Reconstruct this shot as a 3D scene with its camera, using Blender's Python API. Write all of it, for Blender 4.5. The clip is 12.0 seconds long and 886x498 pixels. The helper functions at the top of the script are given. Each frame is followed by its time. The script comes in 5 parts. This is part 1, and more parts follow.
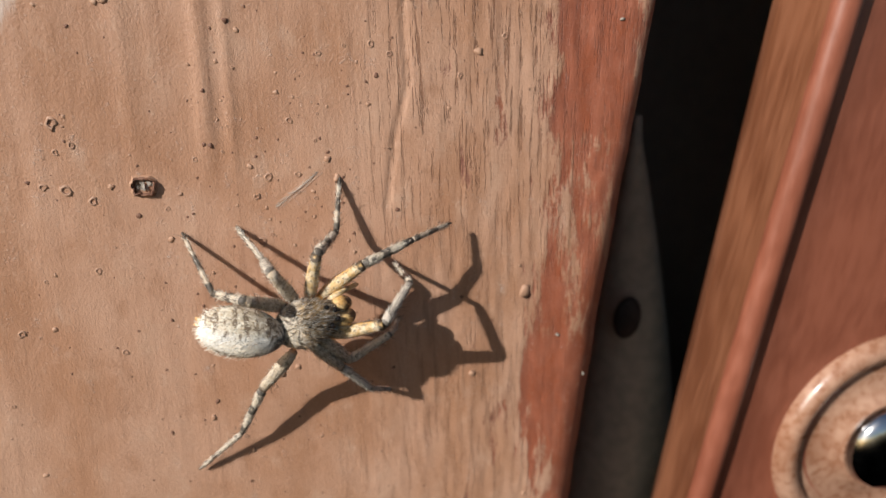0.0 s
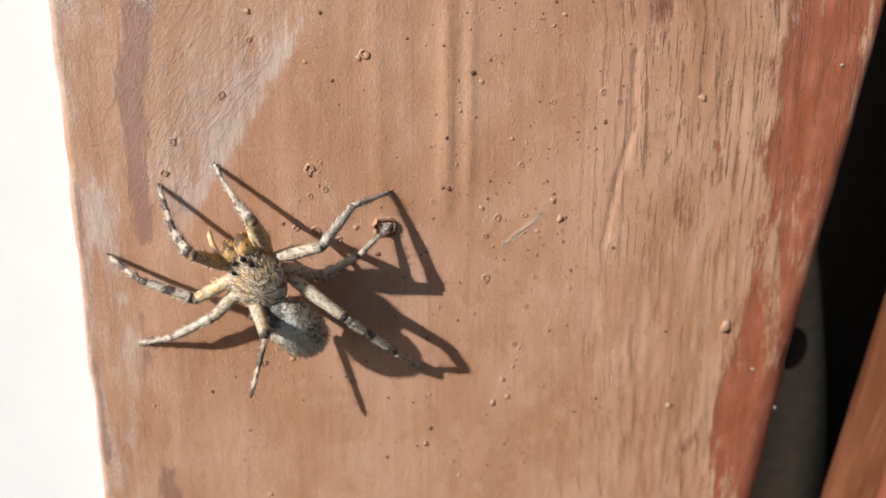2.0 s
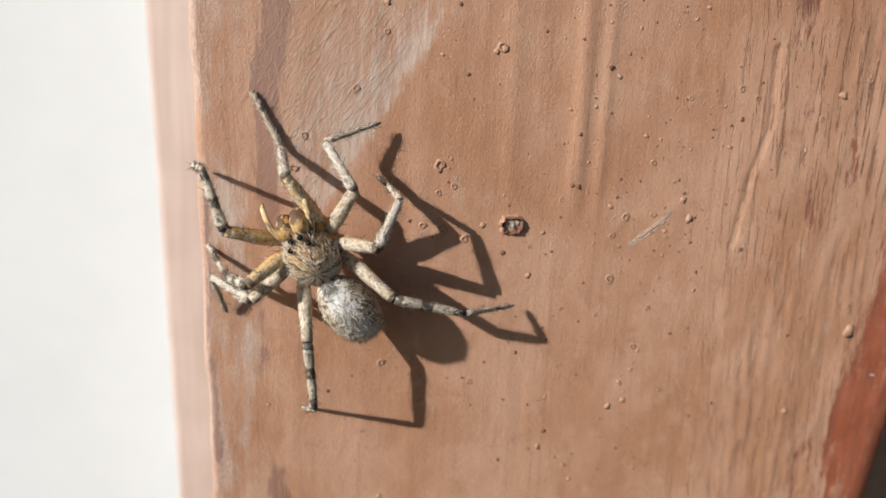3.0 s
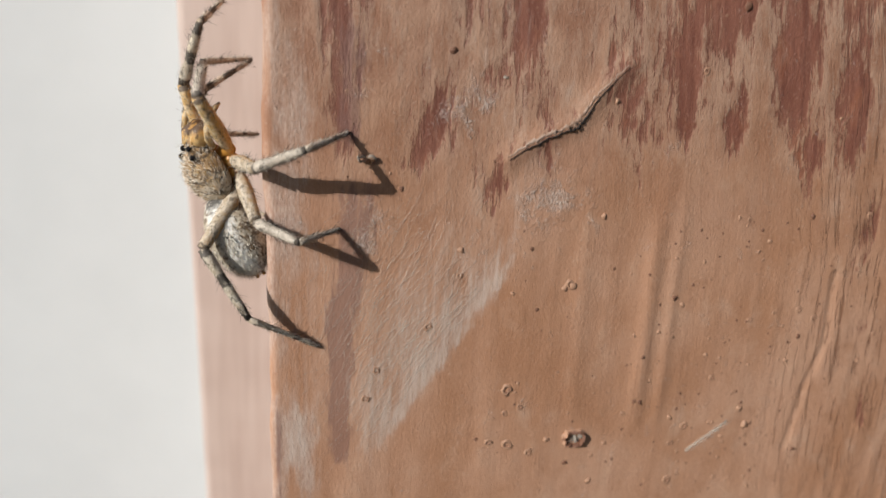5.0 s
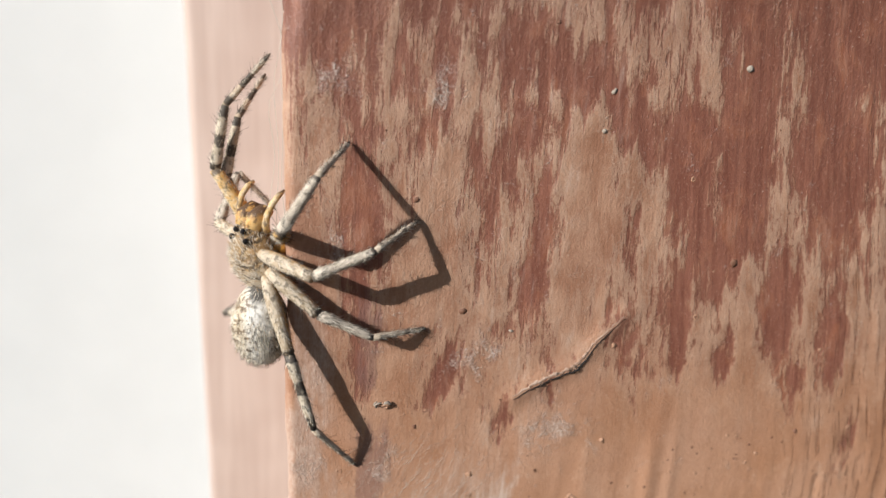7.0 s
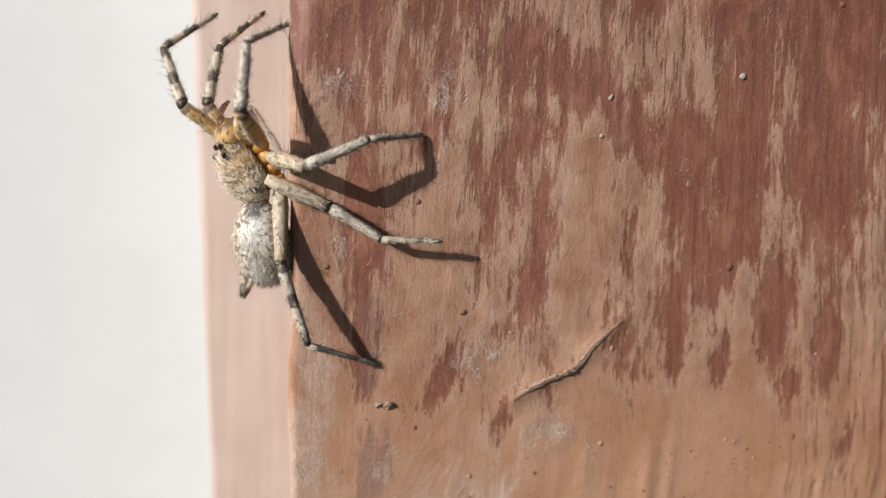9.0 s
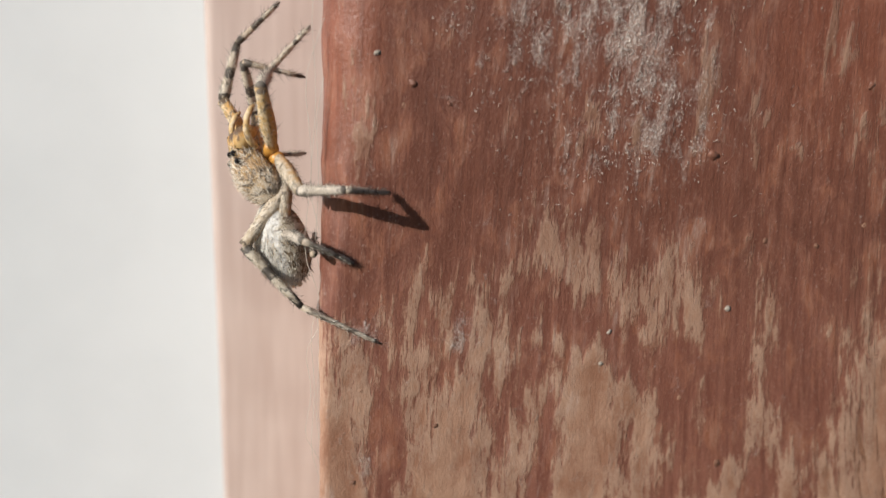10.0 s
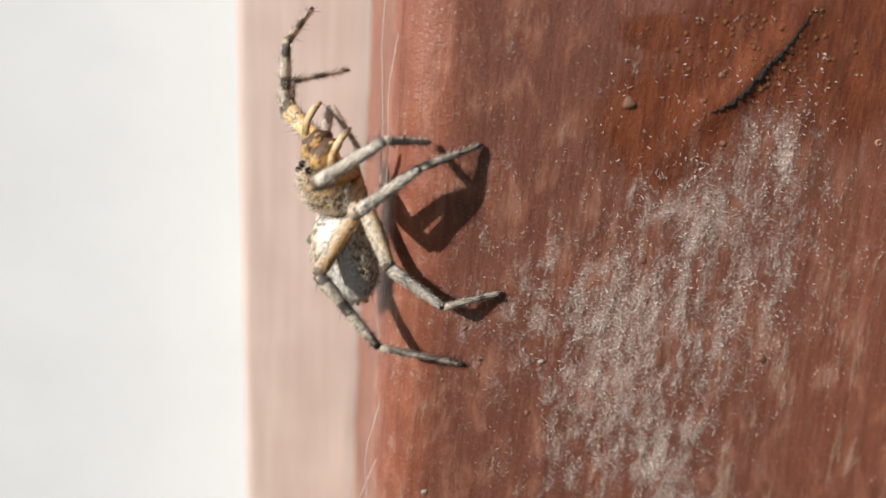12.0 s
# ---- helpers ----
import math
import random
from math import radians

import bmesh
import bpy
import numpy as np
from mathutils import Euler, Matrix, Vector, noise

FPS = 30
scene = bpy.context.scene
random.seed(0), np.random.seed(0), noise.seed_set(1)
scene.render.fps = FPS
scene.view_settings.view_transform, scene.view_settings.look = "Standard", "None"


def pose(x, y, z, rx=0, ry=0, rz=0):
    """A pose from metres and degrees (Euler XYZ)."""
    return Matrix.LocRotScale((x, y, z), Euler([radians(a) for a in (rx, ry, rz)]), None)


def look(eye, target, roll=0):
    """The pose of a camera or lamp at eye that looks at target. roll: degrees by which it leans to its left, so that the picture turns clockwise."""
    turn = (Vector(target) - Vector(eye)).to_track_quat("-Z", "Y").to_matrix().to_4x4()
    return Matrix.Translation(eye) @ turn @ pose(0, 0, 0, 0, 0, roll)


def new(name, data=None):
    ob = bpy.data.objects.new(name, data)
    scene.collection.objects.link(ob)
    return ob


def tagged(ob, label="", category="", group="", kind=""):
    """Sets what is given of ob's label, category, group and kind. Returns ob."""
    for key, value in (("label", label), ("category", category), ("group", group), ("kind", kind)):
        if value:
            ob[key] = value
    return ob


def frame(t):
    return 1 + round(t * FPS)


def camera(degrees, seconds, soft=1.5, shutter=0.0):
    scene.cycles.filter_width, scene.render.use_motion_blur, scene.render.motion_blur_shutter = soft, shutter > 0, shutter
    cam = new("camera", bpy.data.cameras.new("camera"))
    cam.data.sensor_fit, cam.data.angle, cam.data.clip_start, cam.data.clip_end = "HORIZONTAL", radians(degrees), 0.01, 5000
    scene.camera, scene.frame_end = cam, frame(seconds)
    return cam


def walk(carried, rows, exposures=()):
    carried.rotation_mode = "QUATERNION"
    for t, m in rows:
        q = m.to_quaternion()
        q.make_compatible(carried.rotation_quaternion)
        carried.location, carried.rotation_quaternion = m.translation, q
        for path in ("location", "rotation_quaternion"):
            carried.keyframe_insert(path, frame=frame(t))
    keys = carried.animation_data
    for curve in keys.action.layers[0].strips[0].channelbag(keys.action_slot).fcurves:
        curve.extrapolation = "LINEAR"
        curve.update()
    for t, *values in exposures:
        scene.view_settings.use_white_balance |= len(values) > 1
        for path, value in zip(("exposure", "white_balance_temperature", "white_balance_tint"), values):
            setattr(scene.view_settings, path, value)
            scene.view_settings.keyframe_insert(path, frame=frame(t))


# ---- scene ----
cam = camera(65, 12.0, soft=1.45, shutter=0.12)
PATH = [
    (0.0, look((0.00863, -0.03861, 0.01025), (0.01664, 0.00000, -0.00346), 4.29)),
    (0.5, look((0.00814, -0.03801, 0.01310), (0.01488, 0.00000, 0.00001), 3.61)),
    (1.0, look((0.00769, -0.03852, 0.01328), (0.01387, 0.00000, 0.00002), 3.67)),
    (1.5, look((0.00468, -0.03860, 0.01154), (0.01023, 0.00000, -0.00231), 3.49)),
    (2.0, look((-0.00197, -0.03821, 0.01168), (0.00342, 0.00000, -0.00129), 3.55)),
    (2.5, look((-0.00552, -0.03701, 0.01211), (-0.00108, 0.00000, -0.00121), 3.56)),
    (2.7, look((-0.00757, -0.03669, 0.01150), (-0.00286, 0.00000, -0.00147), 4.00)),
    (4.3, look((-0.00970, -0.03554, 0.01085), (-0.00587, 0.00000, -0.00140), 3.87)),
    (4.5, look((-0.01165, -0.03487, 0.01219), (-0.00733, 0.00000, -0.00045), 4.14)),
    (5.0, look((-0.01296, -0.03251, 0.02299), (-0.00828, 0.00000, 0.01133), 3.81)),
    (5.5, look((-0.01368, -0.03101, 0.03045), (-0.00873, 0.00000, 0.01901), 3.99)),
    (6.0, look((-0.01350, -0.03109, 0.03129), (-0.00869, 0.00000, 0.02024), 3.91)),
    (6.5, look((-0.01369, -0.03025, 0.03460), (-0.00866, -0.00000, 0.02428), 4.05)),
    (7.0, look((-0.01431, -0.03092, 0.03502), (-0.00959, 0.00000, 0.02418), 3.78)),
    (7.5, look((-0.01453, -0.03153, 0.03499), (-0.00981, -0.00000, 0.02416), 4.12)),
    (7.7, look((-0.01391, -0.03159, 0.03540), (-0.00955, 0.00000, 0.02416), 3.91)),
    (9.3, look((-0.01463, -0.03199, 0.03417), (-0.00971, 0.00000, 0.02428), 3.98)),
    (9.5, look((-0.01548, -0.03174, 0.03543), (-0.01029, 0.00000, 0.02538), 3.97)),
    (10.0, look((-0.01622, -0.03140, 0.04647), (-0.01118, 0.00000, 0.03629), 3.66)),
    (10.5, look((-0.01494, -0.03150, 0.05278), (-0.00985, -0.00000, 0.04260), 3.55)),
    (11.0, look((-0.01245, -0.03038, 0.05532), (-0.00779, 0.00000, 0.04569), 3.49)),
    (11.5, look((-0.01320, -0.02916, 0.06270), (-0.00898, 0.00000, 0.05318), 3.01)),
    (12.0, look((-0.01913, -0.02722, 0.06704), (-0.01464, 0.00000, 0.05750), 4.51)),
]
walk(cam, PATH, exposures=[(0.0, 0.3), (0.5, 0.5), (1.5, 0.5), (2.5, 0.39), (4.4, 0.1), (5.0, 0.03), (6.5, 0.36), (7.7, 0.34), (9.3, 0.16), (10.6, 0.04), (11.0, 0.6), (11.5, 0.68), (11.8, 0.52), (12.0, 0.27)])
# focus and aperture of the close-up lens
cam.data.dof.use_dof = True
cam.data.dof.aperture_fstop = 42

# ---- light ----
SUN_TO = Vector((-1.6, -1.0, 0.95)).normalized()
world = bpy.data.worlds.new("sky")
scene.world = world
world.use_nodes = True
wn = world.node_tree.nodes
sky = wn.new("ShaderNodeTexSky")
sky.sky_type = "NISHITA"
sky.sun_disc = False
sky.sun_elevation = math.asin(SUN_TO.z)
sky.sun_rotation = math.atan2(SUN_TO.x, SUN_TO.y)
world.node_tree.links.new(sky.outputs[0], wn["Background"].inputs[0])
wn["Background"].inputs[1].default_value = 0.05
sun = new("sun", bpy.data.lights.new("sun", "SUN"))
sun.data.energy = 4.6
sun.data.angle = radians(0.55)
sun.data.color = (1.0, 0.975, 0.93)
sun.matrix_world = look(SUN_TO, (0, 0, 0))

MM = 0.001


# ---- material helpers ----
class Graph:
    """A small wrapper to write node graphs in few lines."""

    def __init__(self, name, rough=0.6):
        self.mat = bpy.data.materials.new(name)
        self.mat.use_nodes = True
        self.tree = self.mat.node_tree
        self.bsdf = self.tree.nodes["Principled BSDF"]
        self.bsdf.inputs["Roughness"].default_value = rough

    def put(self, socket, value):
        if isinstance(value, bpy.types.NodeSocket):
            self.tree.links.new(value, socket)
        elif isinstance(value, tuple) and len(value) == 3 and socket.type == "RGBA":
            socket.default_value = (*value, 1)
        else:
            socket.default_value = value

    def coords(self, kind="Object", scale=(1, 1, 1), turn=(0, 0, 0)):
        tex = self.tree.nodes.new("ShaderNodeTexCoord")
        place = self.tree.nodes.new("ShaderNodeMapping")
        self.put(place.inputs["Vector"], tex.outputs[kind])
        place.inputs["Scale"].default_value = scale
        place.inputs["Rotation"].default_value = turn
        return place.outputs[0]

    def noise(self, vector, scale, detail=4.0, rough=0.55, distort=0.0):
        n = self.tree.nodes.new("ShaderNodeTexNoise")
        self.put(n.inputs["Vector"], vector)
        n.inputs["Scale"].default_value = scale
        n.inputs["Detail"].default_value = detail
        n.inputs["Roughness"].default_value = rough
        n.inputs["Distortion"].default_value = distort
        return n.outputs["Fac"]

    def grain(self, scale):
        """Coordinates that follow the grain of the post, which fans out downwards."""
        tex = self.tree.nodes.new("ShaderNodeTexCoord")
        both = self.tree.nodes.new("ShaderNodeCombineXYZ")
        at = tex.outputs["Object"]
        self.put(both.inputs[0], self.math("ADD", self.axis(at, "X"), self.attr("lane")))
        self.put(both.inputs[1], self.axis(at, "Y"))
        self.put(both.inputs[2], self.axis(at, "Z"))
        place = self.tree.nodes.new("ShaderNodeMapping")
        self.put(place.inputs["Vector"], both.outputs[0])
        place.inputs["Scale"].default_value = scale
        return place.outputs[0]

    def attr(self, name):
        n = self.tree.nodes.new("ShaderNodeAttribute")
        n.attribute_name = name
        return n.outputs["Fac"]

    def math(self, op, a, b=0.0, c=0.0):
        n = self.tree.nodes.new("ShaderNodeMath")
        n.operation = op
        for socket, value in zip(n.inputs, (a, b, c)):
            self.put(socket, value)
        return n.outputs[0]

    def step(self, value, low, high, out_low=0.0, out_high=1.0):
        n = self.tree.nodes.new("ShaderNodeMapRange")
        n.interpolation_type = "SMOOTHSTEP"
        for socket, v in zip(n.inputs, (value, low, high, out_low, out_high)):
            self.put(socket, v)
        return n.outputs[0]

    def mix(self, fac, a, b, blend="MIX"):
        n = self.tree.nodes.new("ShaderNodeMix")
        n.data_type = "RGBA"
        n.blend_type = blend
        self.put(n.inputs[0], fac)
        self.put(n.inputs[6], a)
        self.put(n.inputs[7], b)
        return n.outputs[2]

    def axis(self, vector, name):
        n = self.tree.nodes.new("ShaderNodeSeparateXYZ")
        self.put(n.inputs[0], vector)
        return n.outputs[name]

    def done(self, colour, rough=None, bump=None, depth=0.00004, strength=0.7, **more):
        self.put(self.bsdf.inputs["Base Color"], colour)
        if rough is not None:
            self.put(self.bsdf.inputs["Roughness"], rough)
        if bump is not None:
            n = self.tree.nodes.new("ShaderNodeBump")
            n.inputs["Strength"].default_value = strength
            n.inputs["Distance"].default_value = depth
            self.put(n.inputs["Height"], bump)
            self.put(self.bsdf.inputs["Normal"], n.outputs[0])
        for key, value in more.items():
            self.put(self.bsdf.inputs[key.replace("_", " ")], value)
        return self.mat


def post_paint():
    g = Graph("weathered_post_paint")
    plain = g.coords()
    streak = g.noise(g.grain((1, 1, 0.09)), 2600, 5, 0.65)
    bristle = g.noise(g.grain((1, 1, 0.16)), 4600, 5, 0.72)
    fine = g.noise(g.grain((1, 1, 0.3)), 9500, 3, 0.65)
    cloud = g.noise(g.grain((1, 1, 0.45)), 210, 3)
    mottle = g.noise(g.grain((1, 1, 0.55)), 620, 5, 0.62, 0.4)
    grain = g.noise(plain, 6500, 4, 0.72)
    speckle = g.noise(plain, 9000, 2, 0.6)
    chips = g.noise(g.grain((1, 1, 0.32)), 1500, 6, 0.7)
    high = g.attr("high")
    flake = g.math("ADD", g.attr("flake"), g.math("MULTIPLY", g.math("SUBTRACT", chips, 0.5), 0.6))
    flake = g.math("ADD", flake, g.math("MULTIPLY", g.math("SUBTRACT", bristle, 0.5), 0.95))
    flake = g.math("ADD", flake, g.math("MULTIPLY", g.math("SUBTRACT", speckle, 0.5), 0.3))
    flake = g.math("ADD", flake, g.math("MULTIPLY", g.math("MULTIPLY", g.math("SUBTRACT", g.noise(g.grain((1, 1, 0.22)), 2400, 4, 0.75), 0.5), g.attr("top")), 1.3))
    brush = g.noise(g.grain((1, 1, 0.025)), 3300, 4, 0.7)
    flake = g.math("ADD", flake, g.math("MULTIPLY", g.math("MULTIPLY", g.math("SUBTRACT", brush, 0.5), high), 0.55))
    bare = g.step(flake, 0.40, 0.63)
    rim = g.step(g.math("ABSOLUTE", g.math("SUBTRACT", flake, 0.40)), 0.0, 0.13, 1.0, 0.0)
    # the top coat: ochre to pinkish brown, duller and greyer higher up
    tan = g.mix(g.step(cloud, 0.35, 0.65), (0.405, 0.205, 0.116), (0.50, 0.288, 0.19))
    tan = g.mix(g.step(mottle, 0.52, 0.72, 0.0, 0.55), tan, (0.535, 0.335, 0.23))
    tan = g.mix(g.step(mottle, 0.32, 0.47, 0.5, 0.0), tan, (0.36, 0.175, 0.095))
    tan = g.mix(g.math("MULTIPLY", high, 0.85), tan, g.mix(g.step(mottle, 0.36, 0.62), (0.285, 0.135, 0.083), (0.415, 0.24, 0.16)))
    tan = g.mix(g.math("MULTIPLY", g.math("MULTIPLY", rim, high), 0.3), tan, (0.50, 0.375, 0.29))
    tan = g.mix(g.math("MULTIPLY", g.attr("top"), 0.88), tan, g.mix(g.step(mottle, 0.4, 0.6), (0.225, 0.108, 0.07), (0.32, 0.182, 0.125)))
    splits = g.noise(g.grain((1, 1, 0.06)), 3000, 5, 0.75)
    splits = g.math("MULTIPLY", g.attr("split"), g.step(splits, 0.545, 0.60))
    tan = g.mix(g.math("MULTIPLY", splits, 0.8), tan, (0.19, 0.08, 0.04))
    scuff = g.step(g.math("ADD", g.attr("scuff"), g.math("MULTIPLY", g.math("SUBTRACT", g.math("ADD", g.math("MULTIPLY", streak, 0.6), g.math("MULTIPLY", mottle, 0.4)), 0.5), 3.2)), 0.35, 1.2)
    tan = g.mix(g.math("MULTIPLY", scuff, 0.75), tan, g.mix(g.step(fine, 0.35, 0.65), (0.42, 0.275, 0.215), (0.55, 0.42, 0.35)))
    # the undercoat and bare wood: rust, oxblood and violet brown
    red = g.mix(g.step(streak, 0.35, 0.7), (0.185, 0.066, 0.043), (0.275, 0.112, 0.075))
    red = g.mix(g.step(mottle, 0.5, 0.66, 0.0, 0.7), red, (0.29, 0.098, 0.046))
    red = g.mix(g.math("MULTIPLY", g.attr("upper"), g.step(mottle, 0.35, 0.68, 0.62, 0.1)), red, (0.125, 0.045, 0.028))
    red = g.mix(g.math("MULTIPLY", g.attr("edge"), g.step(chips, 0.35, 0.65, 0.9, 0.5)), red, g.mix(g.step(mottle, 0.4, 0.62), (0.33, 0.085, 0.034), (0.385, 0.118, 0.062)))
    film_up = g.math("MULTIPLY", high, g.step(g.math("ADD", g.math("MULTIPLY", mottle, 0.6), g.math("MULTIPLY", bristle, 0.4)), 0.5, 0.68, 0.0, 0.4))
    red = g.mix(film_up, red, (0.42, 0.25, 0.19))
    red = g.mix(g.math("MULTIPLY", high, g.step(brush, 0.52, 0.68, 0.0, 0.36)), red, (0.105, 0.04, 0.028))
    red = g.mix(g.math("MULTIPLY", high, g.step(brush, 0.32, 0.46, 0.32, 0.0)), red, (0.335, 0.135, 0.085))
    tan = g.mix(g.step(brush, 0.54, 0.68, 0.0, 0.3), tan, (0.29, 0.14, 0.082))
    colour = g.mix(bare, tan, red)
    # grain of dust and pores
    colour = g.mix(g.step(grain, 0.54, 0.72, 0.0, 0.42), colour, g.mix(bare, (0.60, 0.43, 0.33), (0.40, 0.235, 0.175)))
    colour = g.mix(g.step(grain, 0.27, 0.44, 0.45, 0.0), colour, (0.15, 0.062, 0.038))
    colour = g.mix(g.math("MULTIPLY", high, g.step(speckle, 0.66, 0.76, 0.0, 0.5)), colour, (0.62, 0.50, 0.43))
    stain = g.step(g.math("ADD", g.attr("stain"), g.math("ADD", g.math("MULTIPLY", g.math("SUBTRACT", chips, 0.5), 1.5), g.math("MULTIPLY", g.math("SUBTRACT", streak, 0.5), 1.3))), 0.35, 0.75)
    colour = g.mix(g.math("MULTIPLY", stain, 0.6), colour, (0.20, 0.105, 0.088))
    pale = g.math("ADD", g.attr("pale"), g.math("MULTIPLY", g.math("SUBTRACT", grain, 0.5), 2.0))
    clump = g.noise(g.grain((1, 1, 0.6)), 1250, 4, 0.65, 0.5)
    pale = g.math("ADD", pale, g.math("MULTIPLY", g.math("SUBTRACT", clump, 0.5), 3.0))
    pale = g.step(pale, 0.35, 1.3, 0.0, 0.66)
    colour = g.mix(pale, colour, g.mix(g.step(speckle, 0.45, 0.65), (0.40, 0.295, 0.245), (0.74, 0.67, 0.61)))
    fibre = g.noise(g.coords(scale=(1, 1, 0.14), turn=(0, 0.52, 0)), 2600, 5, 0.72)
    film = g.math("ADD", g.attr("web"), g.math("MULTIPLY", g.math("SUBTRACT", fibre, 0.5), 1.3))
    film = g.math("ADD", film, g.math("MULTIPLY", g.math("SUBTRACT", mottle, 0.5), 0.9))
    colour = g.mix(g.step(film, 0.12, 0.9, 0.0, 0.72), colour, g.mix(g.step(fibre, 0.36, 0.68), (0.45, 0.335, 0.275), (0.61, 0.505, 0.44)))
    resin = g.step(g.math("ADD", g.attr("resin"), g.math("MULTIPLY", g.math("SUBTRACT", mottle, 0.5), 1.0)), 0.25, 0.62)
    colour = g.mix(g.math("MULTIPLY", resin, 0.82), colour, g.mix(g.step(chips, 0.4, 0.6), (0.11, 0.026, 0.010), (0.20, 0.055, 0.02)))
    rough = g.math("SUBTRACT", g.step(fine, 0.3, 0.7, 0.42, 0.62), g.math("ADD", g.math("MULTIPLY", resin, 0.22), g.math("MULTIPLY", g.attr("top"), 0.12)))
    relief_up = g.math("ADD", g.math("MULTIPLY", streak, g.math("ADD", 0.06, g.math("MULTIPLY", g.attr("split"), 0.35))), g.math("MULTIPLY", fine, 0.35))
    relief_up = g.math("ADD", relief_up, g.math("MULTIPLY", grain, 0.6))
    relief_up = g.math("ADD", relief_up, g.math("MULTIPLY", speckle, 0.28))
    relief_up = g.math("ADD", relief_up, g.math("MULTIPLY", bristle, g.math("MULTIPLY", high, 0.35)))
    relief_up = g.math("ADD", relief_up, g.math("MULTIPLY", mottle, g.math("ADD", 0.9, g.math("MULTIPLY", high, 0.9))))
    relief_up = g.math("ADD", relief_up, g.math("MULTIPLY", brush, 0.3))
    relief_up = g.math("ADD", relief_up, g.math("MULTIPLY", bare, -0.42))
    relief_up = g.math("ADD", relief_up, g.math("MULTIPLY", splits, -1.1))
    relief_up = g.math("ADD", relief_up, g.math("MULTIPLY", g.math("MULTIPLY", pale, speckle), 1.6))
    return g.done(colour, rough, relief_up, 0.00006, 0.8)


def painted(name, dark, light, grain=0.1, rough=0.45, depth=0.00004, scale=1500):
    g = Graph(name)
    v = g.coords(scale=(1, 1, grain))
    a, b = g.noise(v, scale, 4), g.noise(g.coords(), scale * 0.08, 2)
    colour = g.mix(g.step(g.math("ADD", g.math("MULTIPLY", a, 0.5), g.math("MULTIPLY", b, 0.5)), 0.35, 0.65), dark, light)
    return g.done(colour, g.step(a, 0.3, 0.7, rough - 0.06, rough + 0.1), a, depth, 0.5)


def banded(name, base, pale, dark, bands, under=None):
    """Hairy leg skin, pale and finely speckled, with broken dark rings and an amber underside; bands are (centre, half width) along the segment."""
    g = Graph(name)
    gen = g.coords("Generated")
    along = g.axis(gen, "Y")
    v = g.coords()
    mott = g.noise(v, 2300, 4, 0.7)
    spots = g.noise(g.coords(scale=(1, 0.75, 1)), 3100, 3, 0.6)
    speck = g.noise(g.coords(scale=(1, 0.6, 1)), 6400, 3, 0.65)
    hair = g.noise(g.coords(scale=(1, 0.22, 1)), 11000, 3, 0.7)
    colour = g.mix(g.step(mott, 0.42, 0.58), base, pale)
    if under:
        down = g.math("ADD", g.axis(gen, "Z"), g.math("MULTIPLY", g.math("SUBTRACT", mott, 0.5), 0.45))
        colour = g.mix(g.step(down, under[1], under[2], 0.92, 0.0), colour, under[0])
    colour = g.mix(g.step(spots, 0.58, 0.66, 0.0, 0.75), colour, dark)
    colour = g.mix(g.step(speck, 0.57, 0.65, 0.0, 0.62), colour, dark)
    for centre, half in bands:
        off = g.math("ABSOLUTE", g.math("SUBTRACT", g.math("ADD", along, g.math("MULTIPLY", g.math("SUBTRACT", mott, 0.5), 0.14)), centre))
        colour = g.mix(g.math("MULTIPLY", g.step(off, half * 0.8, half * 1.2, 0.94, 0.0), g.step(spots, 0.34, 0.44)), colour, dark)
    colour = g.mix(g.step(hair, 0.54, 0.7, 0.0, 0.35), colour, g.mix(0.6, dark, base))
    colour = g.mix(g.step(hair, 0.3, 0.4, 0.32, 0.0), colour, (0.78, 0.73, 0.65))
    return g.done(colour, 0.62, hair, 0.00003, 0.6)


def plain(name, colour, rough=0.5, metal=0.0, **more):
    g = Graph(name, rough)
    g.bsdf.inputs["Metallic"].default_value = metal
    v = g.noise(g.coords(), 900, 4)
    tint = g.mix(g.step(v, 0.3, 0.7), tuple(c * 0.8 for c in colour), tuple(min(1, c * 1.12) for c in colour))
    return g.done(tint, g.step(v, 0.3, 0.7, rough * 0.8, min(1, rough * 1.2)), v, 0.00002, 0.3, **more)


def silk_stuff():
    g = Graph("silk", 0.35)
    g.bsdf.inputs["Alpha"].default_value = 0.5
    return g.done((0.80, 0.73, 0.64), 0.3)


def wall_white():
    g = Graph("white_plaster", 0.8)
    v = g.coords()
    a, b = g.noise(v, 60, 4), g.noise(v, 900, 3)
    return g.done(g.mix(g.step(a, 0.3, 0.7), (0.66, 0.695, 0.71), (0.70, 0.735, 0.75)), 0.8, b, 0.0001, 0.2)


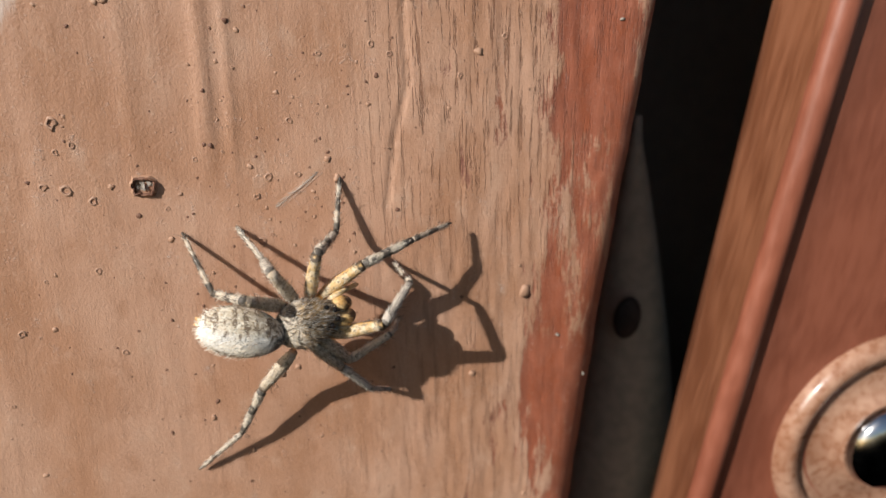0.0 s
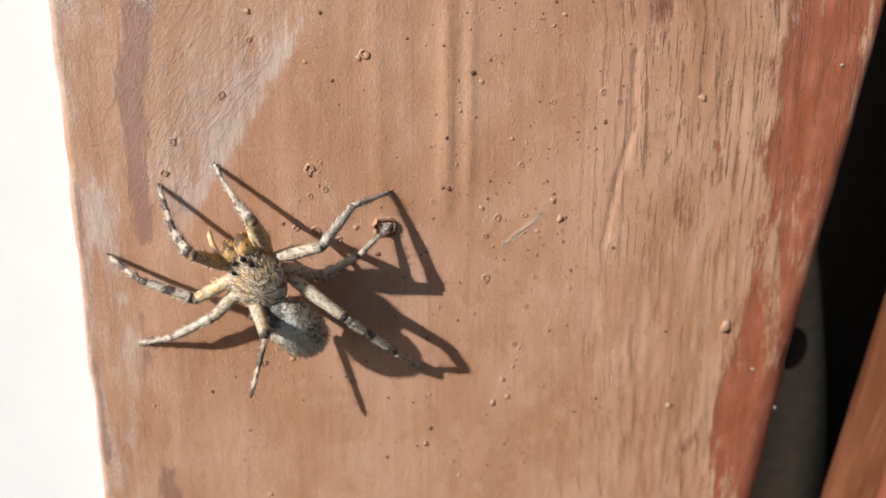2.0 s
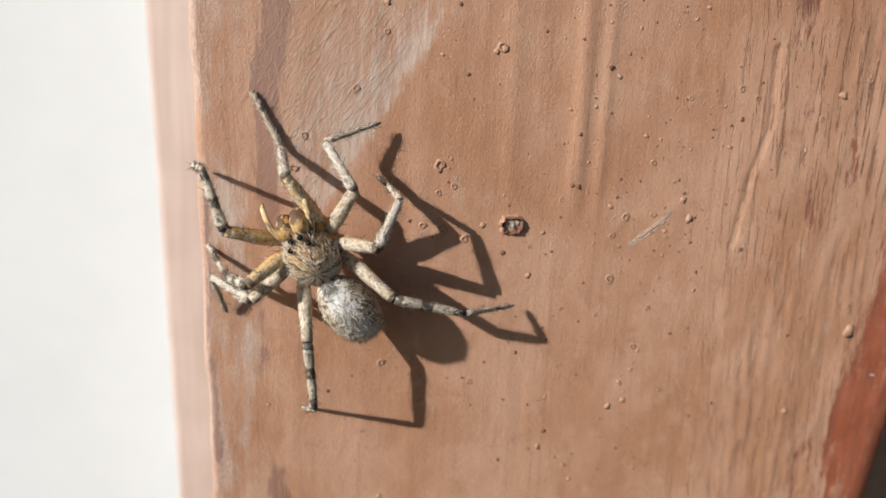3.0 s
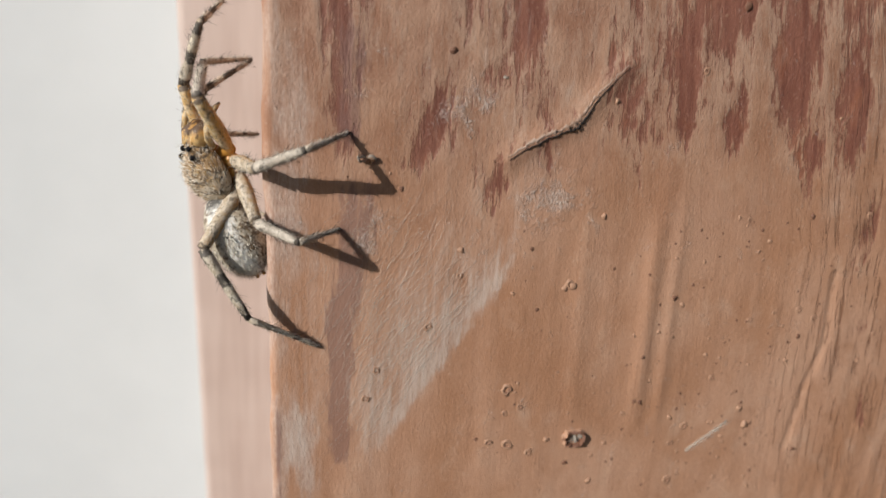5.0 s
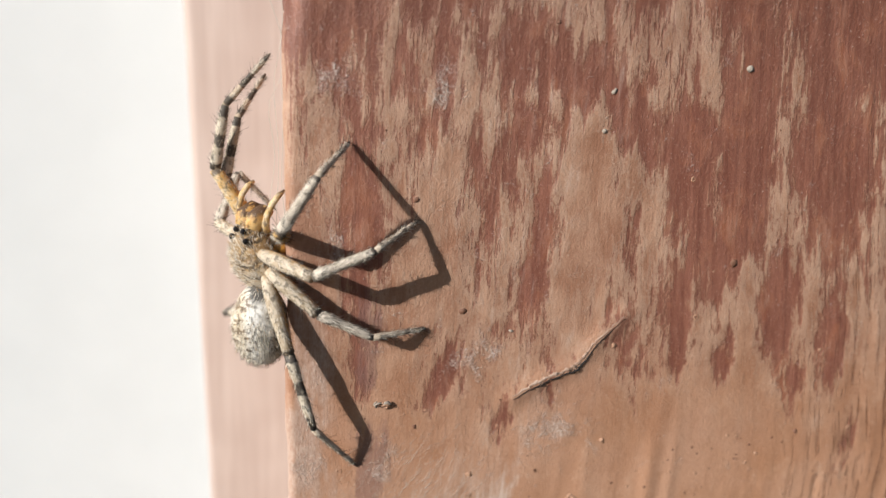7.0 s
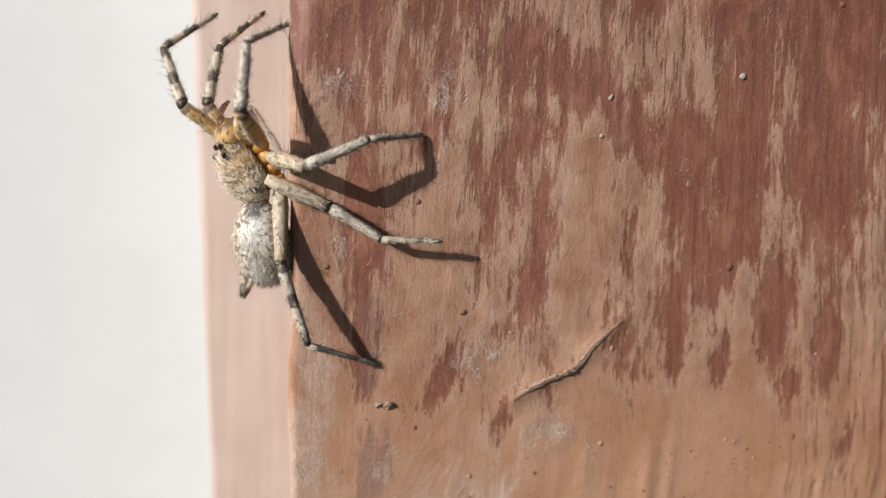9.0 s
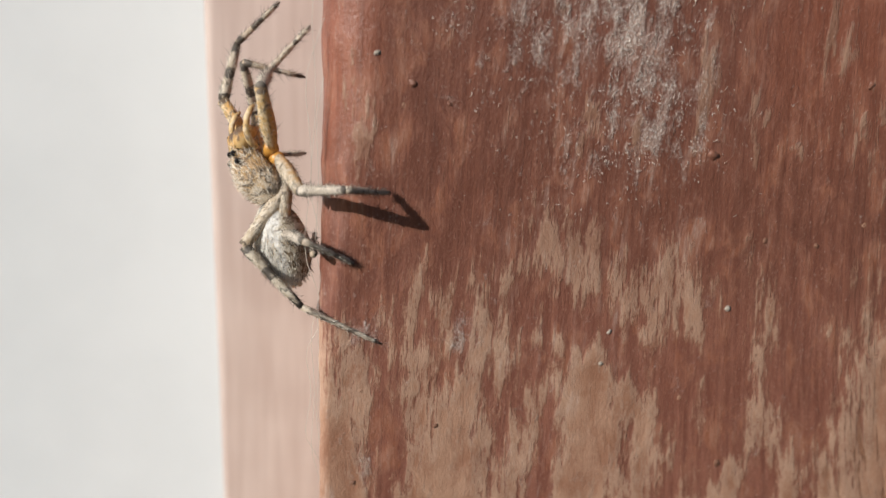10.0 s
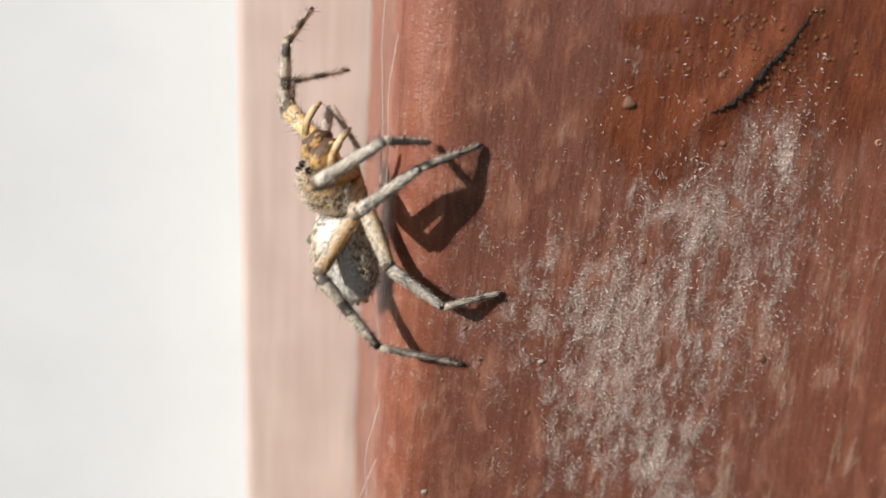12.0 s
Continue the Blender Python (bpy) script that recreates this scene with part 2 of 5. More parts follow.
def abdomen_hair():
    """Silver white down the back, brown and cream mottling in rows on the flanks, a dark mark in front."""
    g = Graph("abdomen_hair")
    gen = g.coords("Generated")
    hair = g.noise(g.coords(scale=(1, 0.18, 1)), 8500, 4, 0.72)
    blot = g.noise(g.coords(scale=(1, 1.5, 1)), 1500, 4, 0.65, 0.8)
    spots = g.noise(g.coords(scale=(0.8, 1.4, 1)), 1800, 4, 0.6, 1.2)
    fine = g.noise(g.coords(), 5600, 3, 0.65)
    off = g.math("ABSOLUTE", g.math("SUBTRACT", g.axis(gen, "X"), 0.5))
    flank = g.math("ADD", off, g.math("MULTIPLY", g.math("SUBTRACT", blot, 0.5), 0.35))
    colour = g.mix(g.step(flank, 0.1, 0.25), (0.80, 0.775, 0.73), (0.53, 0.445, 0.33))
    wave = g.math("SINE", g.math("ADD", g.math("MULTIPLY", g.axis(gen, "Y"), 58.0), g.math("ADD", g.math("MULTIPLY", off, 16.0), g.math("MULTIPLY", blot, 7.0))))
    rows = g.math("ADD", spots, g.math("MULTIPLY", wave, 0.05))
    rows = g.math("MULTIPLY", g.step(rows, 0.5, 0.56), g.step(flank, 0.08, 0.2, 0.25, 1.0))
    colour = g.mix(g.math("MULTIPLY", rows, 0.88), colour, (0.14, 0.09, 0.052))
    creams = g.math("MULTIPLY", g.step(spots, 0.36, 0.44, 1.0, 0.0), g.step(flank, 0.1, 0.22))
    colour = g.mix(g.math("MULTIPLY", creams, 0.8), colour, (0.78, 0.73, 0.62))
    colour = g.mix(g.math("MULTIPLY", g.step(fine, 0.58, 0.65, 0.0, 0.72), g.step(flank, 0.08, 0.2, 0.12, 1.0)), colour, (0.09, 0.065, 0.045))
    colour = g.mix(g.step(hair, 0.55, 0.7, 0.0, 0.28), colour, (0.28, 0.23, 0.17))
    colour = g.mix(g.step(hair, 0.3, 0.42, 0.4, 0.0), colour, (0.84, 0.82, 0.79))
    front = g.math("ADD", g.axis(gen, "Y"), g.math("MULTIPLY", g.math("SUBTRACT", blot, 0.5), 0.25))
    heart = g.math("MULTIPLY", g.step(front, 0.8, 0.88), g.step(g.math("ADD", off, g.math("MULTIPLY", g.math("SUBTRACT", blot, 0.5), 0.3)), 0.1, 0.18, 1.0, 0.0))
    colour = g.mix(g.math("MULTIPLY", heart, 0.92), colour, (0.035, 0.028, 0.022))
    belly = g.step(g.math("ADD", g.axis(gen, "Z"), g.math("MULTIPLY", g.math("SUBTRACT", blot, 0.5), 0.2)), 0.2, 0.34, 0.8, 0.0)
    colour = g.mix(belly, colour, (0.42, 0.35, 0.26))
    return g.done(colour, 0.65, hair, 0.00003, 0.6)


def carapace_hair():
    """Cream and brown hair with dark radiating streaks, gold towards the face, paler at the back and margin."""
    g = Graph("carapace_hair")
    gen, v = g.coords("Generated"), g.coords()
    hair = g.noise(g.coords(scale=(1, 0.2, 1)), 9000, 4, 0.72)
    blot = g.noise(v, 1700, 4, 0.65, 0.8)
    spots = g.noise(v, 2700, 3, 0.6, 0.8)
    x = g.math("SUBTRACT", g.axis(gen, "X"), 0.5)
    y = g.math("SUBTRACT", g.axis(gen, "Y"), 0.38)
    angle = g.math("ARCTAN2", x, y)
    rays = g.math("SINE", g.math("ADD", g.math("MULTIPLY", angle, 9.0), g.math("MULTIPLY", blot, 8.0)))
    colour = g.mix(g.step(blot, 0.4, 0.6), (0.33, 0.19, 0.075), (0.52, 0.35, 0.17))
    back = g.step(g.math("ADD", g.axis(gen, "Y"), g.math("MULTIPLY", g.math("SUBTRACT", blot, 0.5), 0.9)), 0.3, 0.58, 0.7, 0.0)
    colour = g.mix(back, colour, (0.66, 0.60, 0.50))
    colour = g.mix(g.step(rays, 0.25, 0.75, 0.0, 0.8), colour, (0.07, 0.042, 0.024))
    off = g.math("ADD", g.math("ABSOLUTE", x), g.math("MULTIPLY", g.math("SUBTRACT", blot, 0.5), 0.4))
    colour = g.mix(g.step(off, 0.33, 0.45, 0.0, 0.75), colour, (0.70, 0.64, 0.54))
    colour = g.mix(g.step(spots, 0.55, 0.62, 0.0, 0.85), colour, (0.06, 0.04, 0.026))
    colour = g.mix(g.step(hair, 0.54, 0.7, 0.0, 0.35), colour, (0.13, 0.085, 0.05))
    colour = g.mix(g.step(hair, 0.3, 0.42, 0.4, 0.0), colour, (0.78, 0.71, 0.60))
    return g.done(colour, 0.65, hair, 0.00003, 0.6)


M_POST = post_paint()
M_BACK = painted("faded_frame_paint", (0.475, 0.37, 0.325), (0.565, 0.46, 0.41), 0.05, 0.5)
M_DOOR = painted("oxide_red_paint", (0.20, 0.062, 0.035), (0.27, 0.088, 0.05), 0.3, 0.38)
M_STRIP = painted("worn_brown_paint", (0.135, 0.046, 0.02), (0.23, 0.088, 0.042), 0.12, 0.5)
M_WALL = wall_white()
# the gap's shade, put into a dark base colour
M_GAP_SHADE = plain("gap_shade", (0.10, 0.08, 0.065), 0.9)
M_ROD = plain("dull_zinc", (0.24, 0.22, 0.175), 0.8, 0.0)
M_HOLE = plain("dark_hole", (0.008, 0.007, 0.006), 0.9)
M_CHROME = plain("chrome", (0.75, 0.75, 0.75), 0.12, 1.0)
M_RIM = painted("brushed_on_paint", (0.26, 0.12, 0.068), (0.42, 0.25, 0.17), 1.0, 0.3)
M_SILK = silk_stuff()
M_SPECK = plain("dirt_speck", (0.18, 0.085, 0.052), 0.7)
M_SPECK_PALE = plain("paint_grit", (0.41, 0.235, 0.15), 0.6)
M_RED_GRIT = plain("red_grit", (0.20, 0.085, 0.055), 0.5)
M_MOULD = plain("pale_mould", (0.76, 0.69, 0.62), 0.3)
M_LIP = painted("curled_paint", (0.26, 0.15, 0.10), (0.45, 0.33, 0.26), 0.6, 0.6, 0.00008, 4500)
M_RESIN = plain("resin", (0.17, 0.07, 0.03), 0.05)
M_GRIT = plain("grey_grit", (0.34, 0.29, 0.24), 0.8)


# ---- geometry helpers ----
def obj(name, bm, material, parent=None, smooth=True):
    """Links a bmesh given in millimetres as one mesh object."""
    me = bpy.data.meshes.new(name)
    bmesh.ops.scale(bm, vec=(MM, MM, MM), verts=bm.verts)
    bm.to_mesh(me)
    bm.free()
    me.polygons.foreach_set("use_smooth", [smooth] * len(me.polygons))
    for m in material if isinstance(material, (list, tuple)) else [material]:
        me.materials.append(m)
    ob = new(name, me)
    ob.parent = parent
    return ob


def part(name, bm, material, parent, label="", smooth=True):
    return tagged(obj(name, bm, material, parent, smooth), label)


def sheet(name, grid, material, parent=None, attrs=()):
    """A mesh from a grid of points in millimetres, shape (rows, columns, 3), with named fields on its points."""
    rows, cols = grid.shape[:2]
    me = bpy.data.meshes.new(name)
    i = np.arange(rows * cols).reshape(rows, cols)
    quads = np.stack([i[:-1, :-1], i[:-1, 1:], i[1:, 1:], i[1:, :-1]], -1).reshape(-1, 4)
    me.vertices.add(rows * cols)
    me.vertices.foreach_set("co", (grid * MM).astype(np.float32).ravel())
    me.loops.add(quads.size)
    me.loops.foreach_set("vertex_index", quads.ravel().astype(np.int32))
    me.polygons.add(len(quads))
    me.polygons.foreach_set("loop_start", np.arange(0, quads.size, 4, dtype=np.int32))
    me.polygons.foreach_set("use_smooth", np.ones(len(quads), bool))
    me.update(calc_edges=True)
    for key, values in attrs:
        me.attributes.new(key, "FLOAT", "POINT").data.foreach_set("value", values.astype(np.float32).ravel())
    me.materials.append(material)
    ob = new(name, me)
    ob.parent = parent
    return ob


def tube(bm, points, radii, sides=8, mat_index=0):
    """A closed tube through points with a radius at each."""
    rings = []
    side = None
    for n, (p, r) in enumerate(zip(points, radii)):
        a, b = Vector(points[max(0, n - 1)]), Vector(points[min(len(points) - 1, n + 1)])
        d = (b - a).normalized()
        if side is None:
            side = d.orthogonal().normalized()
        side = (side - d * side.dot(d)).normalized()
        up = d.cross(side)
        rings.append([bm.verts.new(Vector(p) + r * (math.cos(k * math.tau / sides) * side + math.sin(k * math.tau / sides) * up)) for k in range(sides)])
    for ra, rb in zip(rings, rings[1:]):
        for k in range(sides):
            bm.faces.new((ra[k], ra[(k + 1) % sides], rb[(k + 1) % sides], rb[k])).material_index = mat_index
    bm.faces.new(rings[0][::-1]).material_index = mat_index
    bm.faces.new(rings[-1]).material_index = mat_index
    return bm


def box(bm, x0, x1, y0, y1, z0, z1, bevel=0.0):
    made = bmesh.ops.create_cube(bm, size=1)["verts"]
    for v in made:
        v.co = Vector(((x0 + x1) / 2 + v.co.x * (x1 - x0), (y0 + y1) / 2 + v.co.y * (y1 - y0), (z0 + z1) / 2 + v.co.z * (z1 - z0)))
    if bevel:
        edges = {e for v in made for e in v.link_edges}
        bmesh.ops.bevel(bm, geom=list(edges), offset=bevel, segments=3, affect="EDGES", profile=0.5)
    return bm


def ball(bm, centre, size, u=16, v=10):
    made = bmesh.ops.create_uvsphere(bm, u_segments=u, v_segments=v, radius=1)["verts"]
    for w in made:
        w.co = Vector(centre) + Vector((w.co.x * size[0], w.co.y * size[1], w.co.z * size[2]))
    return made




def lattice(x, y, seed):
    """Smooth value noise in 0..1."""
    table = np.random.default_rng(seed).random((256, 256))
    xi, yi = np.floor(x).astype(int), np.floor(y).astype(int)
    u, v = x - xi, y - yi
    u, v = u * u * (3 - 2 * u), v * v * (3 - 2 * v)
    a, b = table[xi % 256, yi % 256], table[(xi + 1) % 256, yi % 256]
    c, d = table[xi % 256, (yi + 1) % 256], table[(xi + 1) % 256, (yi + 1) % 256]
    return (a * (1 - u) + b * u) * (1 - v) + (c * (1 - u) + d * u) * v


def fractal(x, y, seed, octaves=4, gain=0.5):
    total, amp, norm = 0, 1.0, 0.0
    for n in range(octaves):
        total = total + amp * lattice(x * 2**n, y * 2**n, seed + n)
        norm += amp
        amp *= gain
    return total / norm


def ramp(x, a, b):
    t = np.clip((x - a) / (b - a), 0, 1)
    return t * t * (3 - 2 * t)


# ---- the post ----
# bare patches where the top coat has flaked: x, z, half width, half height in millimetres
FLAKED_LOW = [(23.3, 5.5, 1.0, 2.1), (19.7, 4.0, 0.7, 1.7), (17.6, 1.3, 0.4, 1.4), (24.3, 9.3, 1.4, 3.4), (24.0, -12.6, 1.2, 3.6), (23.8, -6.8, 0.8, 2.3),
              (-9.3, 16.2, 0.9, 1.1), (-5.7, 14.4, 0.4, 1.2), (5.5, 18.2, 1.0, 1.6), (10.4, 16.5, 0.5, 1.0), (8.5, 21.0, 1.0, 2.4), (3.2, 20.5, 0.4, 2.2), (12.2, 19.0, 0.9, 2.6), (14.5, 13.0, 0.5, 2.4), (-13.3, 18.1, 0.9, 2.6), (-13.6, 28.5, 0.9, 3.2)]
FLAKED_HIGH = [(-7.3, 27.8, 1.7, 3.0), (-5.0, 32.4, 2.9, 1.3), (-5.0, 23.9, 1.0, 3.0), (-10.1, 29.4, 1.5, 2.1), (-0.4, 29.9, 1.1, 1.7), (1.7, 29.5, 0.5, 3.1), (5.0, 23.8, 1.2, 2.2),
               (0.0, 25.6, 0.3, 0.9), (-1.8, 31.5, 0.3, 1.3), (-0.5, 32.8, 0.5, 1.1), (5.2, 28.5, 1.2, 5.8), (8.0, 32.5, 1.7, 3.4), (-15.3, 33.4, 1.1, 1.4)]
# top coat that is left on the upper, mostly bare part
KEPT = [(-13.8, 31.0, 1.6, 3.6), (-15.2, 41.0, 0.8, 2.6), (-4.9, 36.1, 1.8, 1.5), (2.4, 50.8, 0.4, 1.4), (9.2, 50.9, 0.5, 1.8), (0.3, 33.6, 1.9, 1.9), (11.1, 39.3, 1.0, 4.0), (7.6, 32.0, 1.2, 2.0), (-2.5, 27.5, 1.2, 3.0), (-16.4, 24.0, 1.0, 8.0), (2.4, 51.1, 0.4, 1.6), (1.5, 47.9, 0.2, 1.8), (0.8, 43.7, 0.3, 2.0), (3.6, 42.6, 0.6, 1.2),
        (8.9, 50.9, 0.5, 1.7), (10.1, 53.6, 0.6, 1.4), (-4.6, 42.7, 0.4, 1.6), (-2.2, 42.3, 0.3, 1.2), (11.5, 45.5, 0.5, 2.4), (9.1, 42.1, 0.6, 1.6), (4.6, 54.9, 0.25, 1.5), (9.3, 56.8, 0.8, 1.2), (7.6, 46.4, 0.4, 1.8)]
MOULD = [(-4.8, 52.7, 3.9, 3.2), (-3.0, 46.6, 2.3, 3.6), (-5.5, 49.2, 2.7, 3.2), (-0.8, 43.3, 1.6, 2.0), (-4.7, 54.4, 4.9, 3.3), (-2.9, 58.8, 3.2, 2.9), (-4.9, 50.3, 3.0, 4.0), (-0.3, 62.2, 1.6, 2.2),
         (-7.7, 18.4, 1.0, 1.0), (-2.9, 14.0, 1.6, 1.6), (-16.0, 12.1, 1.1, 0.8), (-10.1, 31.6, 0.8, 0.8),
         (-7.2, 18.6, 0.8, 0.7), (-3.8, 14.1, 0.9, 0.8), (-12.0, 12.2, 0.8, 1.2), (-15.0, 31.7, 0.7, 0.9), (-14.6, 24.0, 0.4, 0.8)]
RESIN = [(1.8, 66.5, 2.6, 3.6), (-2.0, 66.4, 3.6, 2.4), (-5.6, 63.2, 2.8, 2.6), (-0.9, 67.1, 1.5, 1.5), (-6.7, 66.7, 1.4, 0.7), (-3.0, 65.0, 1.6, 1.0)]
CRACK = [(-5.4, 16.03), (-4.57, 16.67), (-3.45, 17.3), (-2.33, 17.83), (-1.81, 18.47), (-1.19, 19.41), (-0.02, 20.66)]
CRACK_TOP = [(-4.07, 63.84), (-3.09, 64.59), (-2.14, 65.9), (-1.26, 66.95), (-0.56, 68.09)]
LEFT, RIGHT, BACK = -17.0, 28.1, 24.6


def lane(x, z):
    """How far the grain leans aside: it runs upright near the left edge and fans out from there."""
    return 0.0115 * np.clip(x + 9, 0, 26) * np.interp(z, [-20, 12, 20, 72], [-26, -16, -10, 42])


def blobs(x, z, spots):
    total = np.zeros_like(x)
    for cx, cz, a, b in spots:
        total = np.maximum(total, np.exp(-0.7 * (((x - cx + (0.0115 if cz > 16 else 0.0035) * max(cx + 9, 0) * (z - cz)) / a) ** 2 + ((z - cz) / b) ** 2)))
    return total


def beside(x, z, line):
    """The distance to a line of points and on which side of it a point lies."""
    best, sign = np.full_like(x, 1e9), np.zeros_like(x)
    for (ax, az), (bx, bz) in zip(line, line[1:]):
        dx, dz = bx - ax, bz - az
        u = np.clip(((x - ax) * dx + (z - az) * dz) / (dx * dx + dz * dz), 0, 1)
        d = np.hypot(x - ax - u * dx, z - az - u * dz)
        near = d < best
        best, sign = np.where(near, d, best), np.where(near, np.sign(dx * (z - az) - dz * (x - ax)), sign)
    return best, sign


def flaked(x, z):
    """Where the top coat is gone: over 0.5 is bare."""
    gx = x + lane(x, z)
    wx = x + 1.0 * (fractal(x * 0.6 + 7, z * 0.4, 81, 3) - 0.5)
    wz = z + 4.0 * (fractal(gx * 1.9 + 3, z * 0.15, 91, 3, 0.6) - 0.5)
    streaks = fractal(gx * 1.2 + 40, z * 0.27 + 9, 11, 5, 0.66) - 0.5
    fine = fractal(gx * 3.4 + 4, z * 0.6 + 9, 111, 3, 0.6) - 0.5
    broad = fractal(gx * 0.3 + 11, z * 0.11 + 2, 17, 3) - 0.5
    f = 0.17 + 0.62 * streaks + 0.3 * fine + 0.75 * broad * ramp(z, 6, 20) * (1 - 0.55 * ramp(z, 33, 39))
    f = f + 0.46 * blobs(wx, wz, FLAKED_LOW + FLAKED_HIGH)
    f = f + 0.17 * ramp(z, 12, 24) * (1 - ramp(x, 10, 16))
    f = f + 0.32 * ramp(wz, 29, 39) - (0.34 + 0.3 * ramp(z, 40, 44)) * blobs(wx, wz, KEPT) + 0.12 * ramp(z, 22, 30) * ramp(x, 0, 6)
    f = f + 0.42 * ramp(wx + 0.05 * z, 19.5, 26.0) + 0.03 * ramp(wx, 12, 18) + 0.45 * (fractal(gx * 0.8 + 9, z * 0.3, 161, 3, 0.6) - 0.5) * ramp(x, 15, 19)
    f = f + 0.05 * ramp(-wx, 12.2, 14.6) * ramp(wz, 8, 24)
    f = f - 0.16 * (1 - ramp(z, 8, 16)) * (1 - ramp(x, 11, 15))
    f = f - 0.45 * ramp(fractal(gx * 2.2 + 6, z * 0.6, 181, 3, 0.6), 0.53, 0.72) * ramp(z, 37, 43) * (1 - ramp(z, 58, 63)) * (0.3 + 0.7 * ramp(x, 2, 5)) + 0.3 * ramp(z, 58, 63) + 0.21 * ramp(z, 34, 40) - 0.22 * (fractal(gx * 1.9 + 3, z * 0.5, 201, 3, 0.6) - 0.42) * ramp(z, 33, 39)
    return np.clip(f, -0.2, 1.3)


def height(x, z, f):
    """Relief of the face in millimetres, outwards."""
    gx = x + lane(x, z)
    h = 0.10 * (fractal(gx * 0.42 + 3, z * 0.022 + 5, 31, 3) - 0.5)
    h = h + 0.022 * (fractal(gx * 1.8, z * 0.09, 41, 3, 0.6) - 0.5) + 0.035 * (fractal(gx * 0.8 + 1, z * 0.4, 43, 3, 0.6) - 0.5)
    h = h + (0.012 + 0.055 * ramp(x, 9, 18)) * (fractal(gx * 3.3, z * 0.45, 51, 3) - 0.5) * 1.5
    h = h - 0.02 * ramp(f, 0.42, 0.58)
    for cx, a, w in ((3.2, 0.13, 0.45), (4.5, 0.07, 0.3), (-0.6, 0.05, 0.5)):
        h = h + a * np.exp(-(((x - cx - 0.05 * (5 - z)) / w) ** 2)) * ramp(z, -1, 4) * ramp(-z, -16, -10)
    d, s = beside(x, z, [(13.19, -0.9), (13.38, 2.87), (13.95, 6.12), (13.45, 10.36)])
    h = h - 0.12 * np.exp(-((d / 0.13) ** 2))
    h = h + 0.05 * blobs(x, z, MOULD) * (fractal(x * 3.0, z * 3.0, 61, 2) - 0.3) * 2
    d, s = beside(x, z, CRACK)
    h = h + 0.16 * np.exp(-((d / 0.55) ** 2))
    d, s = beside(x, z, CRACK_TOP)
    h = h + 0.22 * np.exp(-((d / 0.8) ** 2))
    return h


def mouldy(x, z):
    """How thickly the pale mould grows: ragged drifts, streaked down the grain."""
    wx = x + 2.6 * (fractal(x * 0.7, z * 0.25 + 3, 121, 3) - 0.5)
    wz = z + 5.0 * (fractal(x * 0.9 + 8, z * 0.2, 131, 3) - 0.5)
    patchy = 0.2 + 1.5 * fractal(x * 1.7 + 5, z * 0.3, 101, 4, 0.65)
    wide = [(cx, cz, 1.35 * a, 1.35 * b) for cx, cz, a, b in MOULD[:8]]
    return 0.9 * patchy * blobs(wx, wz, wide)


